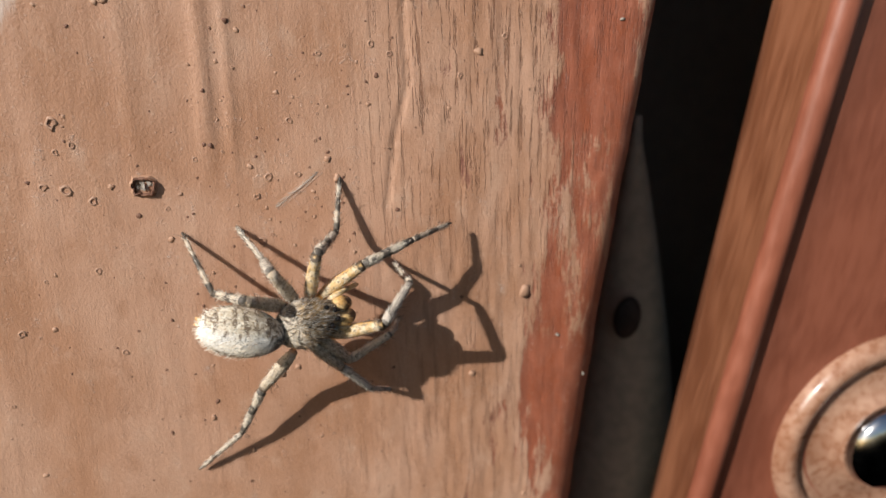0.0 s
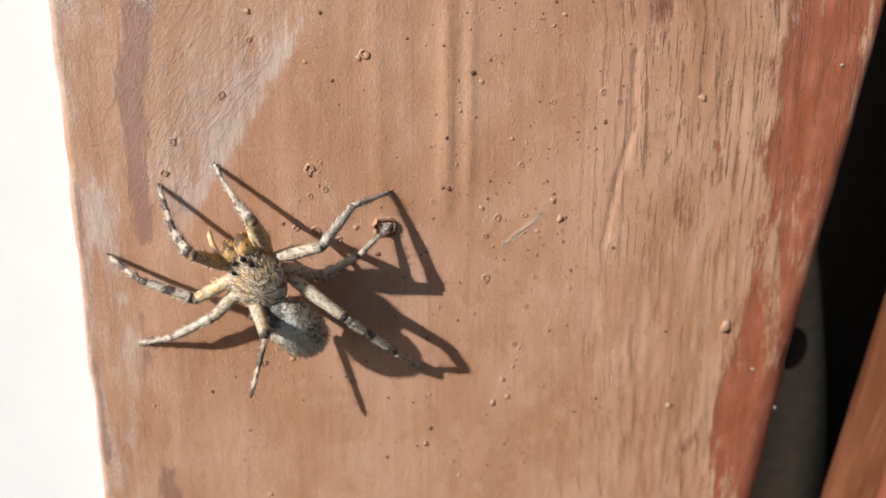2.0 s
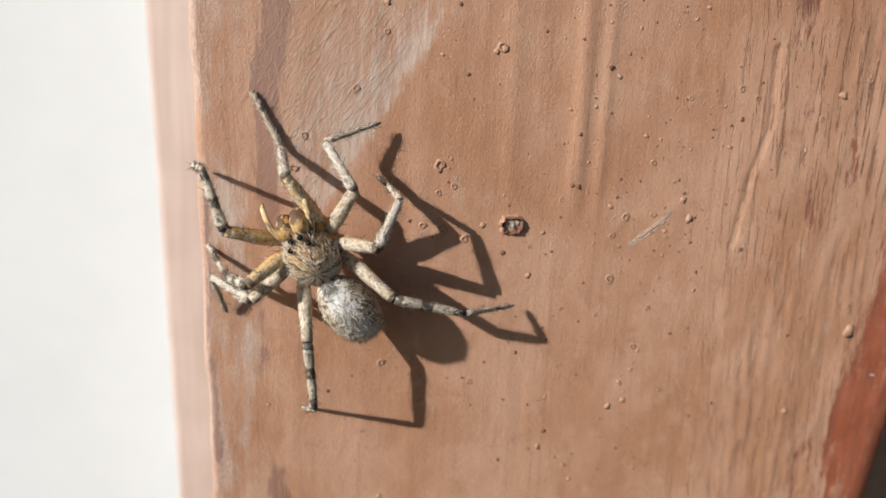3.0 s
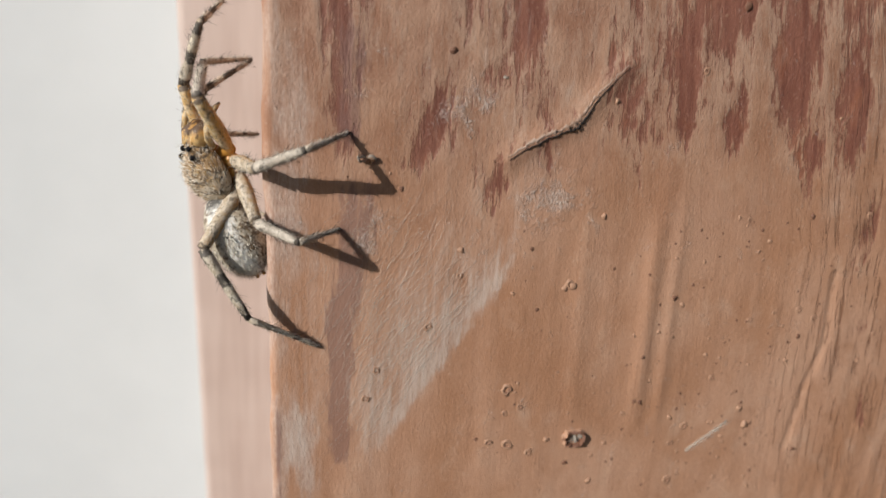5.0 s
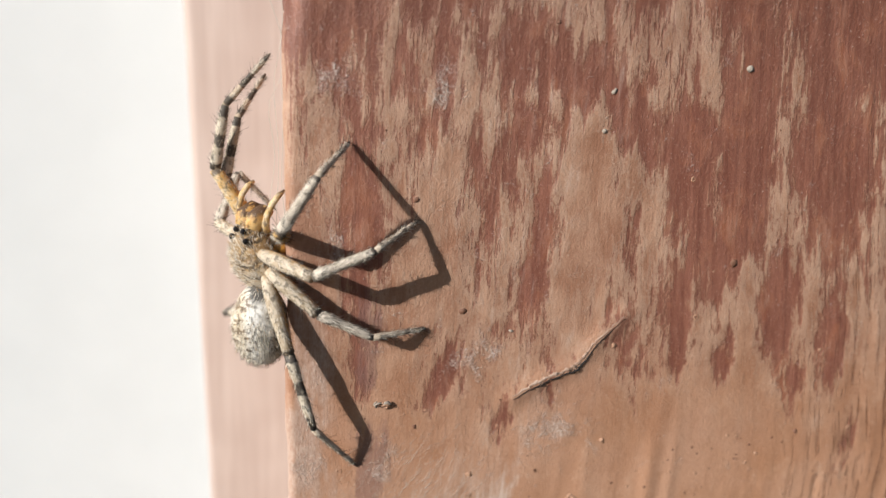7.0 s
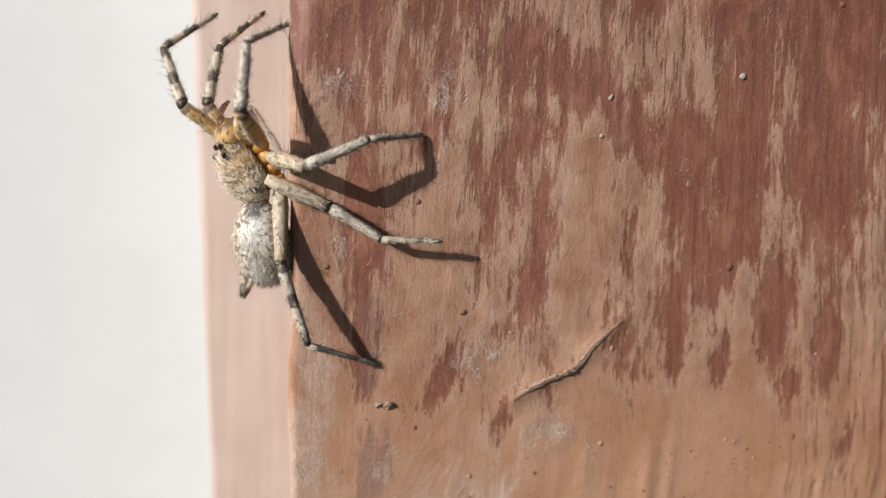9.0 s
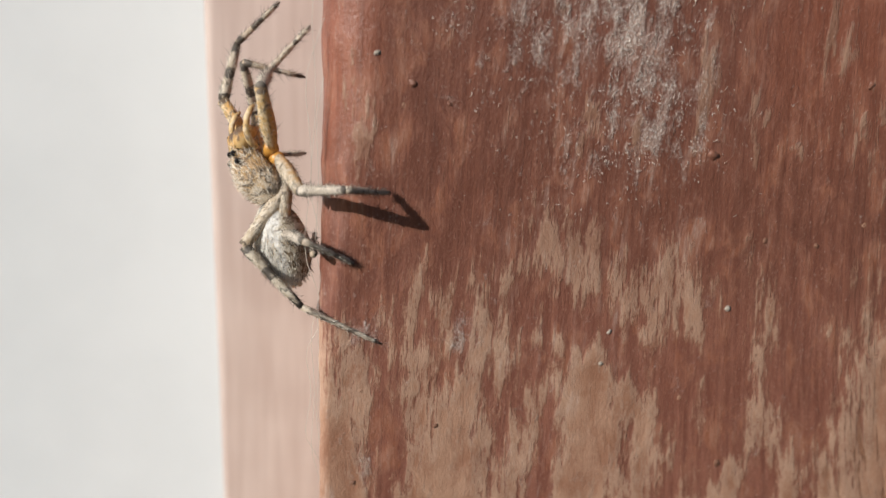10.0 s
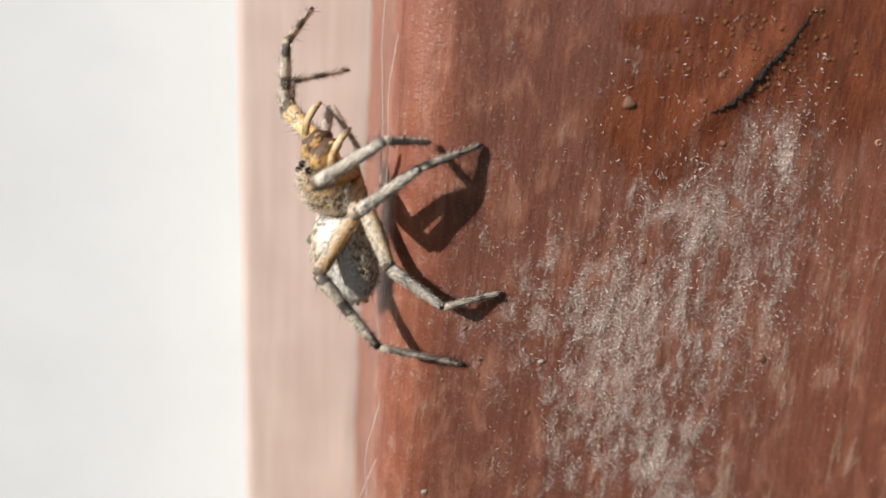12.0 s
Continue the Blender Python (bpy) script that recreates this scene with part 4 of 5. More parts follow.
def build_silk():
    rng = np.random.default_rng(12)
    # the sheet of old web over the paint: fine strands that fan up towards the corner
    bm = bmesh.new()
    for k in range(650):
        x, z = rng.normal(-10.2, 2.0), rng.normal(6.0, 3.4)
        if x > -10.6 + 0.58 * (z - 1.2) or x < -15.5 or not -1.5 < z < 15:
            continue
        turn = radians(rng.normal(58, 14))
        half = rng.uniform(0.4, 1.5)
        a = (x - half * math.cos(turn), 0, z - half * math.sin(turn))
        b = (x + half * math.cos(turn), 0, z + half * math.sin(turn))
        a = (a[0], face_y(a[0], a[2]) - 0.01, a[2])
        b = (b[0], face_y(b[0], b[2]) - 0.01, b[2])
        strand(bm, a, b, rng.uniform(0.0, 0.06), rng.uniform(0.0025, 0.005), rng, 3)
    tagged(obj("cobweb", bm, M_SILK), "thin whitish sheet of old cobweb on the paint", "cobweb", kind="stuff")
    # mould and lichen fibres
    bm = bmesh.new()
    spots = np.stack([rng.uniform(-13, 6, 14000), rng.uniform(38, 68, 14000)], 1)
    keep, thick = rng.random(14000), mouldy(spots[:, 0], spots[:, 1]) * (0.25 + 1.6 * ramp(fractal(spots[:, 0] * 1.3, spots[:, 1] * 0.8, 191, 3), 0.42, 0.62))
    for k in range(14000):
        x, z = float(spots[k, 0]), float(spots[k, 1])
        if keep[k] > 0.62 * thick[k]:
            continue
        turn, half = rng.uniform(0, math.tau), rng.uniform(0.04, 0.16)
        y = face_y(x, z)
        strand(bm, (x, y + 0.01, z), (x + half * math.cos(turn), y - rng.uniform(0.02, 0.12), z + half * math.sin(turn)), 0.03, rng.uniform(0.006, 0.015), rng, 2)
    tagged(obj("mould_fuzz", bm, M_MOULD), "grey white fuzz of mould on bare wood", "mould", kind="stuff")
    # single threads along the corner
    for x0, z0, x1, z1, out in ((-16.9, 22.5, -17.0, 33.6, 0.5), (-16.95, 24.0, -16.95, 32.0, 0.8), (-16.9, 24.5, -16.9, 35.0, 0.25), (-16.9, 33.0, -16.9, 46.5, 0.9), (-16.9, 36.0, -16.9, 49.5, 0.6),
                                (-16.9, 34.0, -16.9, 44.0, 0.35), (-16.9, 52.0, -16.9, 70.0, 0.7), (-16.9, 55.0, -16.9, 66.0, 0.3)):
        bm = bmesh.new()
        pts = [(x0 + (x1 - x0) * u - out * min(1, 5 * u, 5 * (1 - u)) * (0.8 + 0.2 * math.sin(9 * u)), 0.9, z0 + (z1 - z0) * u) for u in np.linspace(0, 1, 13)]
        tube(bm, pts, [0.022] * 13, 4)
        tagged(obj("silk_thread", bm, M_SILK), "single glossy silk thread along the post corner", "thread", "threads on the post corner")
    # a short tuft of web lower down
    bm = bmesh.new()
    for k in range(12):
        x, z = 8.1 + rng.normal(0, 0.1), 0.0 + rng.normal(0, 0.1)
        y = face_y(8, 0)
        strand(bm, (x - 1.15, y - 0.01, z - 1.0), (x + 1.1, y - 0.03, z + 1.05), 0.04, 0.007, rng, 4)
    tagged(obj("cobweb", bm, M_SILK), "short whitish tuft of cobweb on the paint", "cobweb", kind="stuff")


build_silk()


# ---- the spider ----
TIBIA_RINGS = [(0.04, 0.07), (0.44, 0.09), (0.9, 0.09)]
META_RINGS = [(0.08, 0.07), (0.48, 0.12), (0.95, 0.1)]
M_LEG_FEMUR = banded("femur_cuticle", (0.45, 0.355, 0.25), (0.60, 0.51, 0.395), (0.12, 0.088, 0.062), [(0.98, 0.04)], ((0.56, 0.31, 0.10), 0.3, 0.6))
M_LEG_TIBIA = banded("tibia_cuticle", (0.40, 0.34, 0.275), (0.58, 0.51, 0.425), (0.11, 0.09, 0.072), [(0.01, 0.03), (0.95, 0.04)])
M_FRONT_FEMUR = banded("front_femur_cuticle", (0.58, 0.40, 0.19), (0.67, 0.54, 0.36), (0.075, 0.052, 0.036), [(0.98, 0.08)], ((0.66, 0.36, 0.09), 0.45, 0.8))
M_FRONT_TIBIA = banded("front_tibia_cuticle", (0.44, 0.36, 0.265), (0.61, 0.53, 0.42), (0.045, 0.035, 0.028), TIBIA_RINGS)
M_LEG_META = banded("metatarsus_cuticle", (0.40, 0.32, 0.24), (0.56, 0.475, 0.375), (0.12, 0.094, 0.074), [(0.62, 0.05), (0.96, 0.08)])
M_FRONT_META = banded("front_metatarsus_cuticle", (0.43, 0.33, 0.235), (0.57, 0.47, 0.36), (0.07, 0.055, 0.043), META_RINGS)
M_CARAPACE = carapace_hair()
M_ABDOMEN = abdomen_hair()
M_MARK = plain("dark_hair", (0.05, 0.037, 0.028), 0.6)
M_AMBER = plain("amber_cuticle", (0.60, 0.29, 0.06), 0.4)
M_PALP = banded("feeler_cuticle", (0.55, 0.36, 0.15), (0.66, 0.52, 0.34), (0.10, 0.07, 0.05), [(0.9, 0.12)])
M_JAW = banded("jaw_cuticle", (0.52, 0.29, 0.09), (0.66, 0.44, 0.19), (0.06, 0.025, 0.012), [(1.0, 0.4)])
M_EYE = plain("eye_lens", (0.01, 0.008, 0.008), 0.05)
M_HAIR = plain("pale_hair", (0.80, 0.73, 0.62), 0.5)
M_GOLD = plain("gold_brown_hair", (0.46, 0.28, 0.12), 0.5)

LENGTHS = {"1": (3.2, 3.1, 3.15), "2": (3.1, 3.0, 3.1), "3": (3.1, 2.8, 2.85), "4": (3.9, 4.0, 4.3)}
WAIST = Vector((0, -1.55, 0.0))
COXA_Y = {"1": 0.95, "2": 0.35, "3": -0.3, "4": -0.9}


def hairs(bm, base, normal, along, length, width, index, lift=0.75):
    """One hair: a thin three-sided spike leaning along the surface."""
    tip = base + (normal * lift + along * 0.65).normalized() * length
    s = normal.orthogonal().normalized()
    ring = [bm.verts.new(base + width * (math.cos(k * math.tau / 3) * s + math.sin(k * math.tau / 3) * normal.cross(s))) for k in range(3)]
    top = bm.verts.new(tip)
    for k in range(3):
        bm.faces.new((ring[k], ring[(k + 1) % 3], top)).material_index = index


def leg_segment(name, length, radii, material, parent, count, rng, rings=()):
    """A leg segment along +y, thickened as radii say, with a coat of short hairs, dark over the rings, and a few spines."""
    bm = bmesh.new()
    n = len(radii)
    ys = [length * k / (n - 1) for k in range(n)]
    tube(bm, [(0, y, 0) for y in ys], radii, 10)
    for k in range(count):
        y, a = rng.uniform(0.05, 0.95) * length, rng.uniform(0, math.tau)
        r = float(np.interp(y, ys, radii))
        normal = Vector((math.cos(a), 0, math.sin(a)))
        spine = k % 29 == 0
        dark = 0.8 if any(abs(y / length - at) < half for at, half in rings) else (0.3 if rings else 0.42)
        if spine:
            hairs(bm, Vector((0, y, 0)) + normal * r * 0.95, normal, Vector((0, 1, 0)), rng.uniform(0.4, 0.65), 0.016, 2)
        else:
            hairs(bm, Vector((0, y, 0)) + normal * r * 0.95, normal, Vector((0, 1, 0)), rng.uniform(0.13, 0.32), 0.011, 2 if rng.random() < dark else 1, rng.uniform(0.2, 0.95))
    return part(name, bm, [material, M_HAIR, M_MARK], parent)


def shaped(centre, size, bend, u=28, v=20):
    bm = bmesh.new()
    for w in ball(bm, (0, 0, 0), (1, 1, 1), u, v):
        w.co = bend(w.co.copy())
    for w in bm.verts:
        w.co = Vector(centre) + Vector((w.co.x * size[0], w.co.y * size[1], w.co.z * size[2]))
    bm.normal_update()
    return bm


def coat(bm, count, rng, length, along, index=1, dark=0.35, gold=0.0, pale_back=False):
    verts = [(w.co.copy(), w.normal.copy()) for w in bm.verts if w.normal.z > -0.5]
    for _ in range(count):
        p = verts[rng.integers(len(verts))]
        jitter = Vector(rng.normal(0, 0.08, 3))
        lean = Vector(along) + Vector(rng.normal(0, 0.25, 3))
        pick = rng.random() / ((0.15 + min(1.0, 1.5 * abs(p[1].x))) if pale_back else 1.0)
        hairs(bm, p[0] + (jitter - p[1] * jitter.dot(p[1])) - p[1] * 0.02, p[1], lean, rng.uniform(0.6, 1.3) * length, 0.015, 2 if pick < dark else (3 if pick < dark + gold else index), rng.uniform(0.1, 0.55))


def build_spider():
    rng = np.random.default_rng(5)
    spider = new("spider")
    tagged(spider, "mottled grey and cream hairy spider with banded legs and amber joints", "spider")

    def carapace_bend(c):
        f = (c.y + 1) / 2
        c.x *= 1.0 - 0.38 * max(0, f - 0.45) / 0.55
        c.z *= (1.0 if c.z > 0 else 0.7) * (0.82 + 0.25 * math.sin(math.pi * min(1, f * 1.05)))
        return c

    bm = shaped((0, -0.05, -0.8), (0.85, 1.25, 0.5), lambda c: c, 18, 12)
    part("sternum", bm, M_AMBER, spider, "amber underside plate")
    bm = shaped((0, 0, -0.05), (1.36, 1.85, 0.98), carapace_bend, 36, 26)
    coat(bm, 2600, rng, 0.34, (0, 0.9, 0.1), 1, 0.32, 0.26)
    part("cephalothorax", bm, [M_CARAPACE, M_HAIR, M_MARK, M_GOLD], spider)

    def abdomen_bend(c):
        f = (c.y + 1) / 2
        c.x *= 0.86 + 0.3 * (1 - f) - 0.12 * (1 - f) ** 2
        c.z *= 0.92 + 0.12 * (1 - f)
        return c

    bm = shaped((0, -1.9, 0.42), (1.42, 2.2, 1.25), abdomen_bend, 44, 34)
    coat(bm, 2100, rng, 0.3, (0, -0.9, 0.1), 1, 0.16, 0.1, True)
    abdomen = part("abdomen", bm, [M_ABDOMEN, M_HAIR, M_MARK, M_GOLD], spider)
    for side in (-1, 1):
        bm = tube(bmesh.new(), [(side * 0.17, -3.9, 0.15), (side * 0.2, -4.3, 0.1)], [0.15, 0.08], 8)
        part("spinneret", bm, M_AMBER, abdomen)
    bm = tube(bmesh.new(), [(0, -1.3, -0.1), (0, -1.6, -0.05), (0, -1.85, -0.02)], [0.34, 0.3, 0.34], 10)
    part("pedicel", bm, M_MARK, spider)
    for x, y, z, r in ((0.16, 1.74, 0.3, 0.075), (0.42, 1.66, 0.3, 0.07), (0.25, 1.56, 0.54, 0.16), (0.5, 1.18, 0.68, 0.15)):
        for side in (-1, 1):
            bm = bmesh.new()
            ball(bm, (side * x, y, z), (r, r, r), 12, 8)
            part("eye", bm, M_EYE, spider, "glossy black eye")
    for side in (-1, 1):
        bm = tube(bmesh.new(), [(side * 0.34, 1.55, 0.1), (side * 0.38, 1.98, -0.15), (side * 0.36, 2.12, -0.65), (side * 0.28, 2.0, -1.05)], [0.38, 0.48, 0.42, 0.2], 12)
        coat(bm, 420, rng, 0.28, (0, 0.3, -0.8), 1, 0.12, 0.5)
        part("chelicera", bm, [M_JAW, M_HAIR, M_MARK, M_GOLD], spider, "amber jaw with a dark tip")
        bm = tube(bmesh.new(), [(side * 0.7, 1.3, -0.4), (side * 0.92, 1.75, -0.22), (side * 1.02, 2.25, -0.3), (side * 1.08, 2.7, -0.62), (side * 1.1, 3.0, -1.05), (side * 1.08, 3.12, -1.4)], [0.17, 0.18, 0.155, 0.15, 0.14, 0.07], 8)
        coat(bm, 260, rng, 0.3, (0, 0.8, -0.2), 1, 0.15, 0.4)
        part("pedipalp", bm, [M_PALP, M_HAIR, M_MARK, M_GOLD], spider, "amber hairy feeler")
    segments = {}
    for side in "LR":
        s = -1 if side == "L" else 1
        for n in "1234":
            bm = tube(bmesh.new(), [(s * 0.45, COXA_Y[n] * 0.75, -0.85), (s * 0.92, COXA_Y[n], -0.98), (s * 1.22, COXA_Y[n], -0.92)], [0.36, 0.4, 0.3], 10)
            part("coxa", bm, M_AMBER, spider, "amber hip joint")
            a, b, c = LENGTHS[n]
            segments[side + n] = (
                leg_segment("femur", a, [0.24, 0.33, 0.38, 0.37, 0.33, 0.30, 0.29], M_FRONT_FEMUR if side + n in ("L1", "L2", "R1") else M_LEG_FEMUR, spider, 380, rng),
                leg_segment("tibia", b, [0.25, 0.28, 0.265, 0.22, 0.23, 0.235, 0.22, 0.195, 0.165], M_FRONT_TIBIA if side + n in ("L1", "L2", "L4", "R4") else M_LEG_TIBIA, spider, 420, rng, TIBIA_RINGS if side + n in ("L1", "L2", "L4", "R4") else ()),
                leg_segment("metatarsus", c, [0.165, 0.165, 0.148, 0.138, 0.13, 0.108, 0.12, 0.105, 0.05], M_FRONT_META if side + n in ("L1", "L2", "L4") else M_LEG_META, spider, 330, rng, META_RINGS if side + n in ("L1", "L2", "L4") else ()),
            )
    return spider, abdomen, segments


spider, ABDOMEN, SEGMENTS = build_spider()
# the lens is kept sharp on the spider
cam.data.dof.focus_object = spider

# ---- how the spider goes: millimetres, seconds first ----
BODY_PLACE = [(0, 8.72, -4.48, -6.07), (0.5, 9.39, -4.23, -3.03), (1, 5.89, -3.52, -0.80), (1.5, -0.47, -4.16, -2.72), (2, -6.71, -3.58, -1.95), (2.5, -8.93, -3.74, -1.70), (2.7, -9.07, -3.74, -1.81), (4.4, -18.70, -0.01, 2.34), (4.5, -19.23, 0.69, 4.67), (5, -19.85, 1.96, 14.37), (5.5, -18.39, 0.05, 20.82), (6, -18.37, 0.51, 23.48), (6.5, -18.45, 0.83, 23.36), (7.5, -18.43, 0.81, 23.40), (9.4, -19.26, 0.88, 28.55), (9.5, -20.05, 1.48, 30.85), (10, -20.06, 2.91, 38.90), (10.5, -19.81, 2.08, 41.85), (11, -19.31, 2.34, 46.34), (11.5, -19.17, 2.04, 48.77), (12, -19.56, 1.81, 59.54)]
BODY_AIM = [(0, 0.95, 0.08, 0.30, 48.00), (0.5, 0.90, 0.11, 0.43, 45.00), (1, 0.67, 0.25, 0.70, 30.00), (1.5, 0.20, -0.10, 0.97, 25.00), (2, -0.51, -0.11, 0.85, 5.00), (2.5, -0.50, -0.29, 0.82, 0.00), (2.7, -0.50, -0.29, 0.82, 0.00), (4.4, -0.35, 0.06, 0.93, 30.00), (4.5, -0.35, 0.06, 0.93, 30.00), (5, -0.30, -0.16, 0.94, 48.00), (5.5, -0.09, -0.42, 0.90, 42.00), (6, -0.17, -0.25, 0.95, 45.00), (6.5, -0.10, -0.11, 0.99, 45.00), (7.5, -0.10, -0.12, 0.99, 45.00), (9.4, -0.50, -0.01, 0.87, 60.00), (9.5, -0.50, -0.01, 0.87, 60.00), (10, -0.51, 0.07, 0.86, 62.00), (10.5, -0.39, 0.18, 0.90, 62.00), (11, -0.31, -0.43, 0.85, 62.00), (11.5, -0.33, -0.23, 0.91, 56.00), (12, -0.25, -0.51, 0.82, 55.00)]
TAIL_AIM = [(0, -0.97, -0.07, 0.21, 48.00), (0.5, -0.96, -0.22, -0.17, 45.00), (1, -0.71, 0.24, -0.66, 30.00), (1.5, -0.45, 0.23, -0.86, 25.00), (2, 0.54, 0.39, -0.75, 5.00), (2.5, 0.57, 0.34, -0.75, 0.00), (2.7, 0.57, 0.34, -0.75, 0.00), (4.4, 0.46, -0.51, -0.72, -12.00), (4.5, 0.46, -0.51, -0.72, -12.00), (5, 0.49, -0.28, -0.83, 6.00), (5.5, -0.09, 0.27, -0.96, 0.00), (6, 0.00, -0.01, -1.00, -5.00), (6.5, 0.01, 0.07, -0.99, -5.00), (7.5, 0.04, 0.08, -0.99, -5.00), (9.4, 0.17, 0.11, -0.98, 18.00), (9.5, 0.17, 0.11, -0.98, 18.00), (10, 0.26, -0.12, -0.96, 20.00), (10.5, 0.05, 0.26, -0.96, 20.00), (11, 0.11, 0.10, -0.99, 20.00), (11.5, -0.22, 0.27, -0.94, 14.00), (12, 0.31, -0.32, -0.89, 13.00)]
FEET, KNEES, ANKLES = {}, {}, {}
FEET["L1"] = [(0, 16.8, -1.0, -1.5), (0.5, 11.1, 0.0, 2.9), (1, 2.9, 0.0, 8.5), (1.5, -4.4, 0.0, 3.3), (2, -12.3, 0.0, 2.2), (2.5, -17.1, 0.0, 2.1), (2.7, -16.9, -0.0, 2.2), (4.4, -17.6, -0.0, 10.9), (4.5, -18.1, 4.0, 11.3), (5, -19.3, 4.9, 22.4), (5.5, -17.9, 3.3, 29.7), (6, -19.3, 5.6, 30.9), (6.5, -17.7, 1.6, 32.6), (7.5, -17.6, 1.9, 32.6), (9.4, -22.2, 5.5, 35.4), (9.5, -21.4, 5.8, 37.0), (10, -19.2, 5.8, 47.1), (10.5, -18.1, 3.6, 50.3), (11, -18.0, 3.2, 55.8), (11.5, -18.0, 4.1, 58.8), (12, -20.4, 6.9, 66.6)]
KNEES["L1"] = [(0, 10.4, -5.1, -2.9), (0.5, 10.2, -5.5, -0.5), (1, 4.7, -2.2, 3.0), (1.5, -2.1, -5.8, -0.7), (2, -8.6, -5.8, -1.1), (2.5, -13.4, -1.8, -1.0), (2.7, -13.4, -3.8, -1.1), (4.4, -18.7, -2.1, 6.3), (4.5, -21.1, 0.2, 7.7), (5, -20.9, 2.5, 18.5), (5.5, -20.0, 3.2, 24.1), (6, -20.6, 3.0, 26.9), (6.5, -20.7, 2.3, 26.9), (7.5, -20.7, 2.3, 27.0), (9.4, -22.1, 1.1, 31.2), (9.5, -22.2, 1.1, 33.6), (10, -22.0, 5.5, 42.2), (10.5, -21.4, 2.9, 45.3), (11, -20.4, 1.5, 50.4), (11.5, -20.4, 2.8, 53.0), (12, -21.5, 5.0, 62.1)]
ANKLES["L1"] = [(0, 13.1, -3.8, -2.1), (0.5, 11.1, -3.0, 1.1), (1, 3.9, -1.5, 5.9), (1.5, -3.2, -3.6, 1.3), (2, -10.4, -3.7, 0.4), (2.5, -15.5, -2.5, 1.1), (2.7, -15.5, -2.4, 0.8), (4.4, -18.3, -2.7, 9.4), (4.5, -20.3, 2.2, 10.0), (5, -19.9, 2.0, 21.4), (5.5, -19.4, 2.4, 27.0), (6, -19.9, 2.7, 29.9), (6.5, -19.7, 2.0, 29.8), (7.5, -19.6, 2.2, 29.9), (9.4, -22.8, 3.1, 33.5), (9.5, -22.7, 3.9, 34.8), (10, -21.4, 6.7, 45.0), (10.5, -20.3, 2.9, 48.2), (11, -19.6, 2.3, 53.2), (11.5, -19.7, 3.3, 56.0), (12, -21.4, 4.3, 65.1)]
FEET["L2"] = [(0, 10.4, 0.0, 0.8), (0.5, 7.4, 0.0, 3.8), (1, 3.0, 0.0, 5.1), (1.5, -7.7, -1.0, -0.9), (2, -15.3, 0.0, -1.9), (2.5, -15.2, 0.0, -2.1), (2.7, -14.8, 0.0, -2.8), (4.4, -21.4, 2.6, 1.6), (4.5, -18.2, 3.3, 11.0), (5, -18.0, 5.0, 19.6), (5.5, -18.9, 5.5, 22.7), (6, -18.5, 6.7, 30.2), (6.5, -18.4, 5.2, 31.3), (7.5, -18.1, 5.4, 31.4), (9.4, -18.6, 5.2, 35.3), (9.5, -20.1, 5.0, 37.0), (10, -17.9, 5.0, 43.6), (10.5, -18.9, 7.3, 47.8), (11, -18.6, 7.2, 49.1), (11.5, -19.2, 9.1, 53.1), (12, -18.6, 8.6, 63.8)]
KNEES["L2"] = [(0, 9.1, -4.1, -2.4), (0.5, 7.9, -5.3, -1.2), (1, 4.3, -4.5, 1.2), (1.5, -3.4, -4.8, -2.0), (2, -10.3, -1.9, -3.8), (2.5, -12.0, -5.2, -2.9), (2.7, -11.5, -5.0, -3.5), (4.4, -20.7, -2.3, 4.9), (4.5, -20.6, 1.2, 7.6), (5, -21.4, 5.3, 16.8), (5.5, -20.2, -1.0, 23.2), (6, -19.9, 1.9, 27.0), (6.5, -20.0, 2.6, 26.6), (7.5, -19.9, 2.7, 26.7), (9.4, -21.2, 1.3, 31.6), (9.5, -21.4, 5.3, 32.7), (10, -20.5, 6.4, 41.5), (10.5, -21.0, 3.9, 44.8), (11, -19.2, 1.0, 49.2), (11.5, -20.1, 2.6, 52.4), (12, -21.3, 4.5, 62.5)]
ANKLES["L2"] = [(0, 10.2, -1.4, -2.0), (0.5, 7.9, -2.9, 0.6), (1, 3.7, -2.6, 3.4), (1.5, -5.4, -2.5, -2.3), (2, -13.1, -2.1, -2.6), (2.5, -13.9, -2.9, -2.5), (2.7, -13.6, -2.8, -3.2), (4.4, -21.5, -0.2, 2.9), (4.5, -20.6, 3.7, 9.2), (5, -20.0, 3.1, 18.3), (5.5, -19.9, 2.0, 23.2), (6, -19.8, 4.4, 28.6), (6.5, -19.4, 2.9, 29.5), (7.5, -19.2, 3.2, 29.5), (9.4, -20.3, 3.1, 33.8), (9.5, -20.6, 3.1, 34.6), (10, -20.9, 5.1, 44.2), (10.5, -21.3, 6.7, 45.9), (11, -19.3, 3.9, 49.4), (11.5, -20.0, 5.6, 53.0), (12, -21.4, 7.4, 63.2)]
FEET["L3"] = [(0, 4.7, -0.0, -2.2), (0.5, 5.5, 0.0, -1.0), (1, -2.5, 0.0, 1.7), (1.5, -4.7, -0.5, -7.9), (2, -14.1, 0.0, -7.4), (2.5, -15.5, 0.0, -6.3), (2.7, -15.4, 0.0, -6.2), (4.4, -17.9, 6.0, 4.3), (4.5, -17.9, 6.0, 6.6), (5, -17.9, 6.0, 15.6), (5.5, -17.9, 6.0, 21.3), (6, -17.9, 6.0, 24.2), (6.5, -17.9, 6.0, 24.1), (7.5, -17.9, 6.0, 24.2), (9.4, -17.9, 6.0, 29.5), (9.5, -17.9, 6.0, 31.7), (10, -17.9, 6.0, 39.6), (10.5, -17.9, 6.0, 42.5), (11, -17.9, 6.0, 46.7), (11.5, -17.9, 6.0, 49.6), (12, -17.9, 6.0, 60.1)]
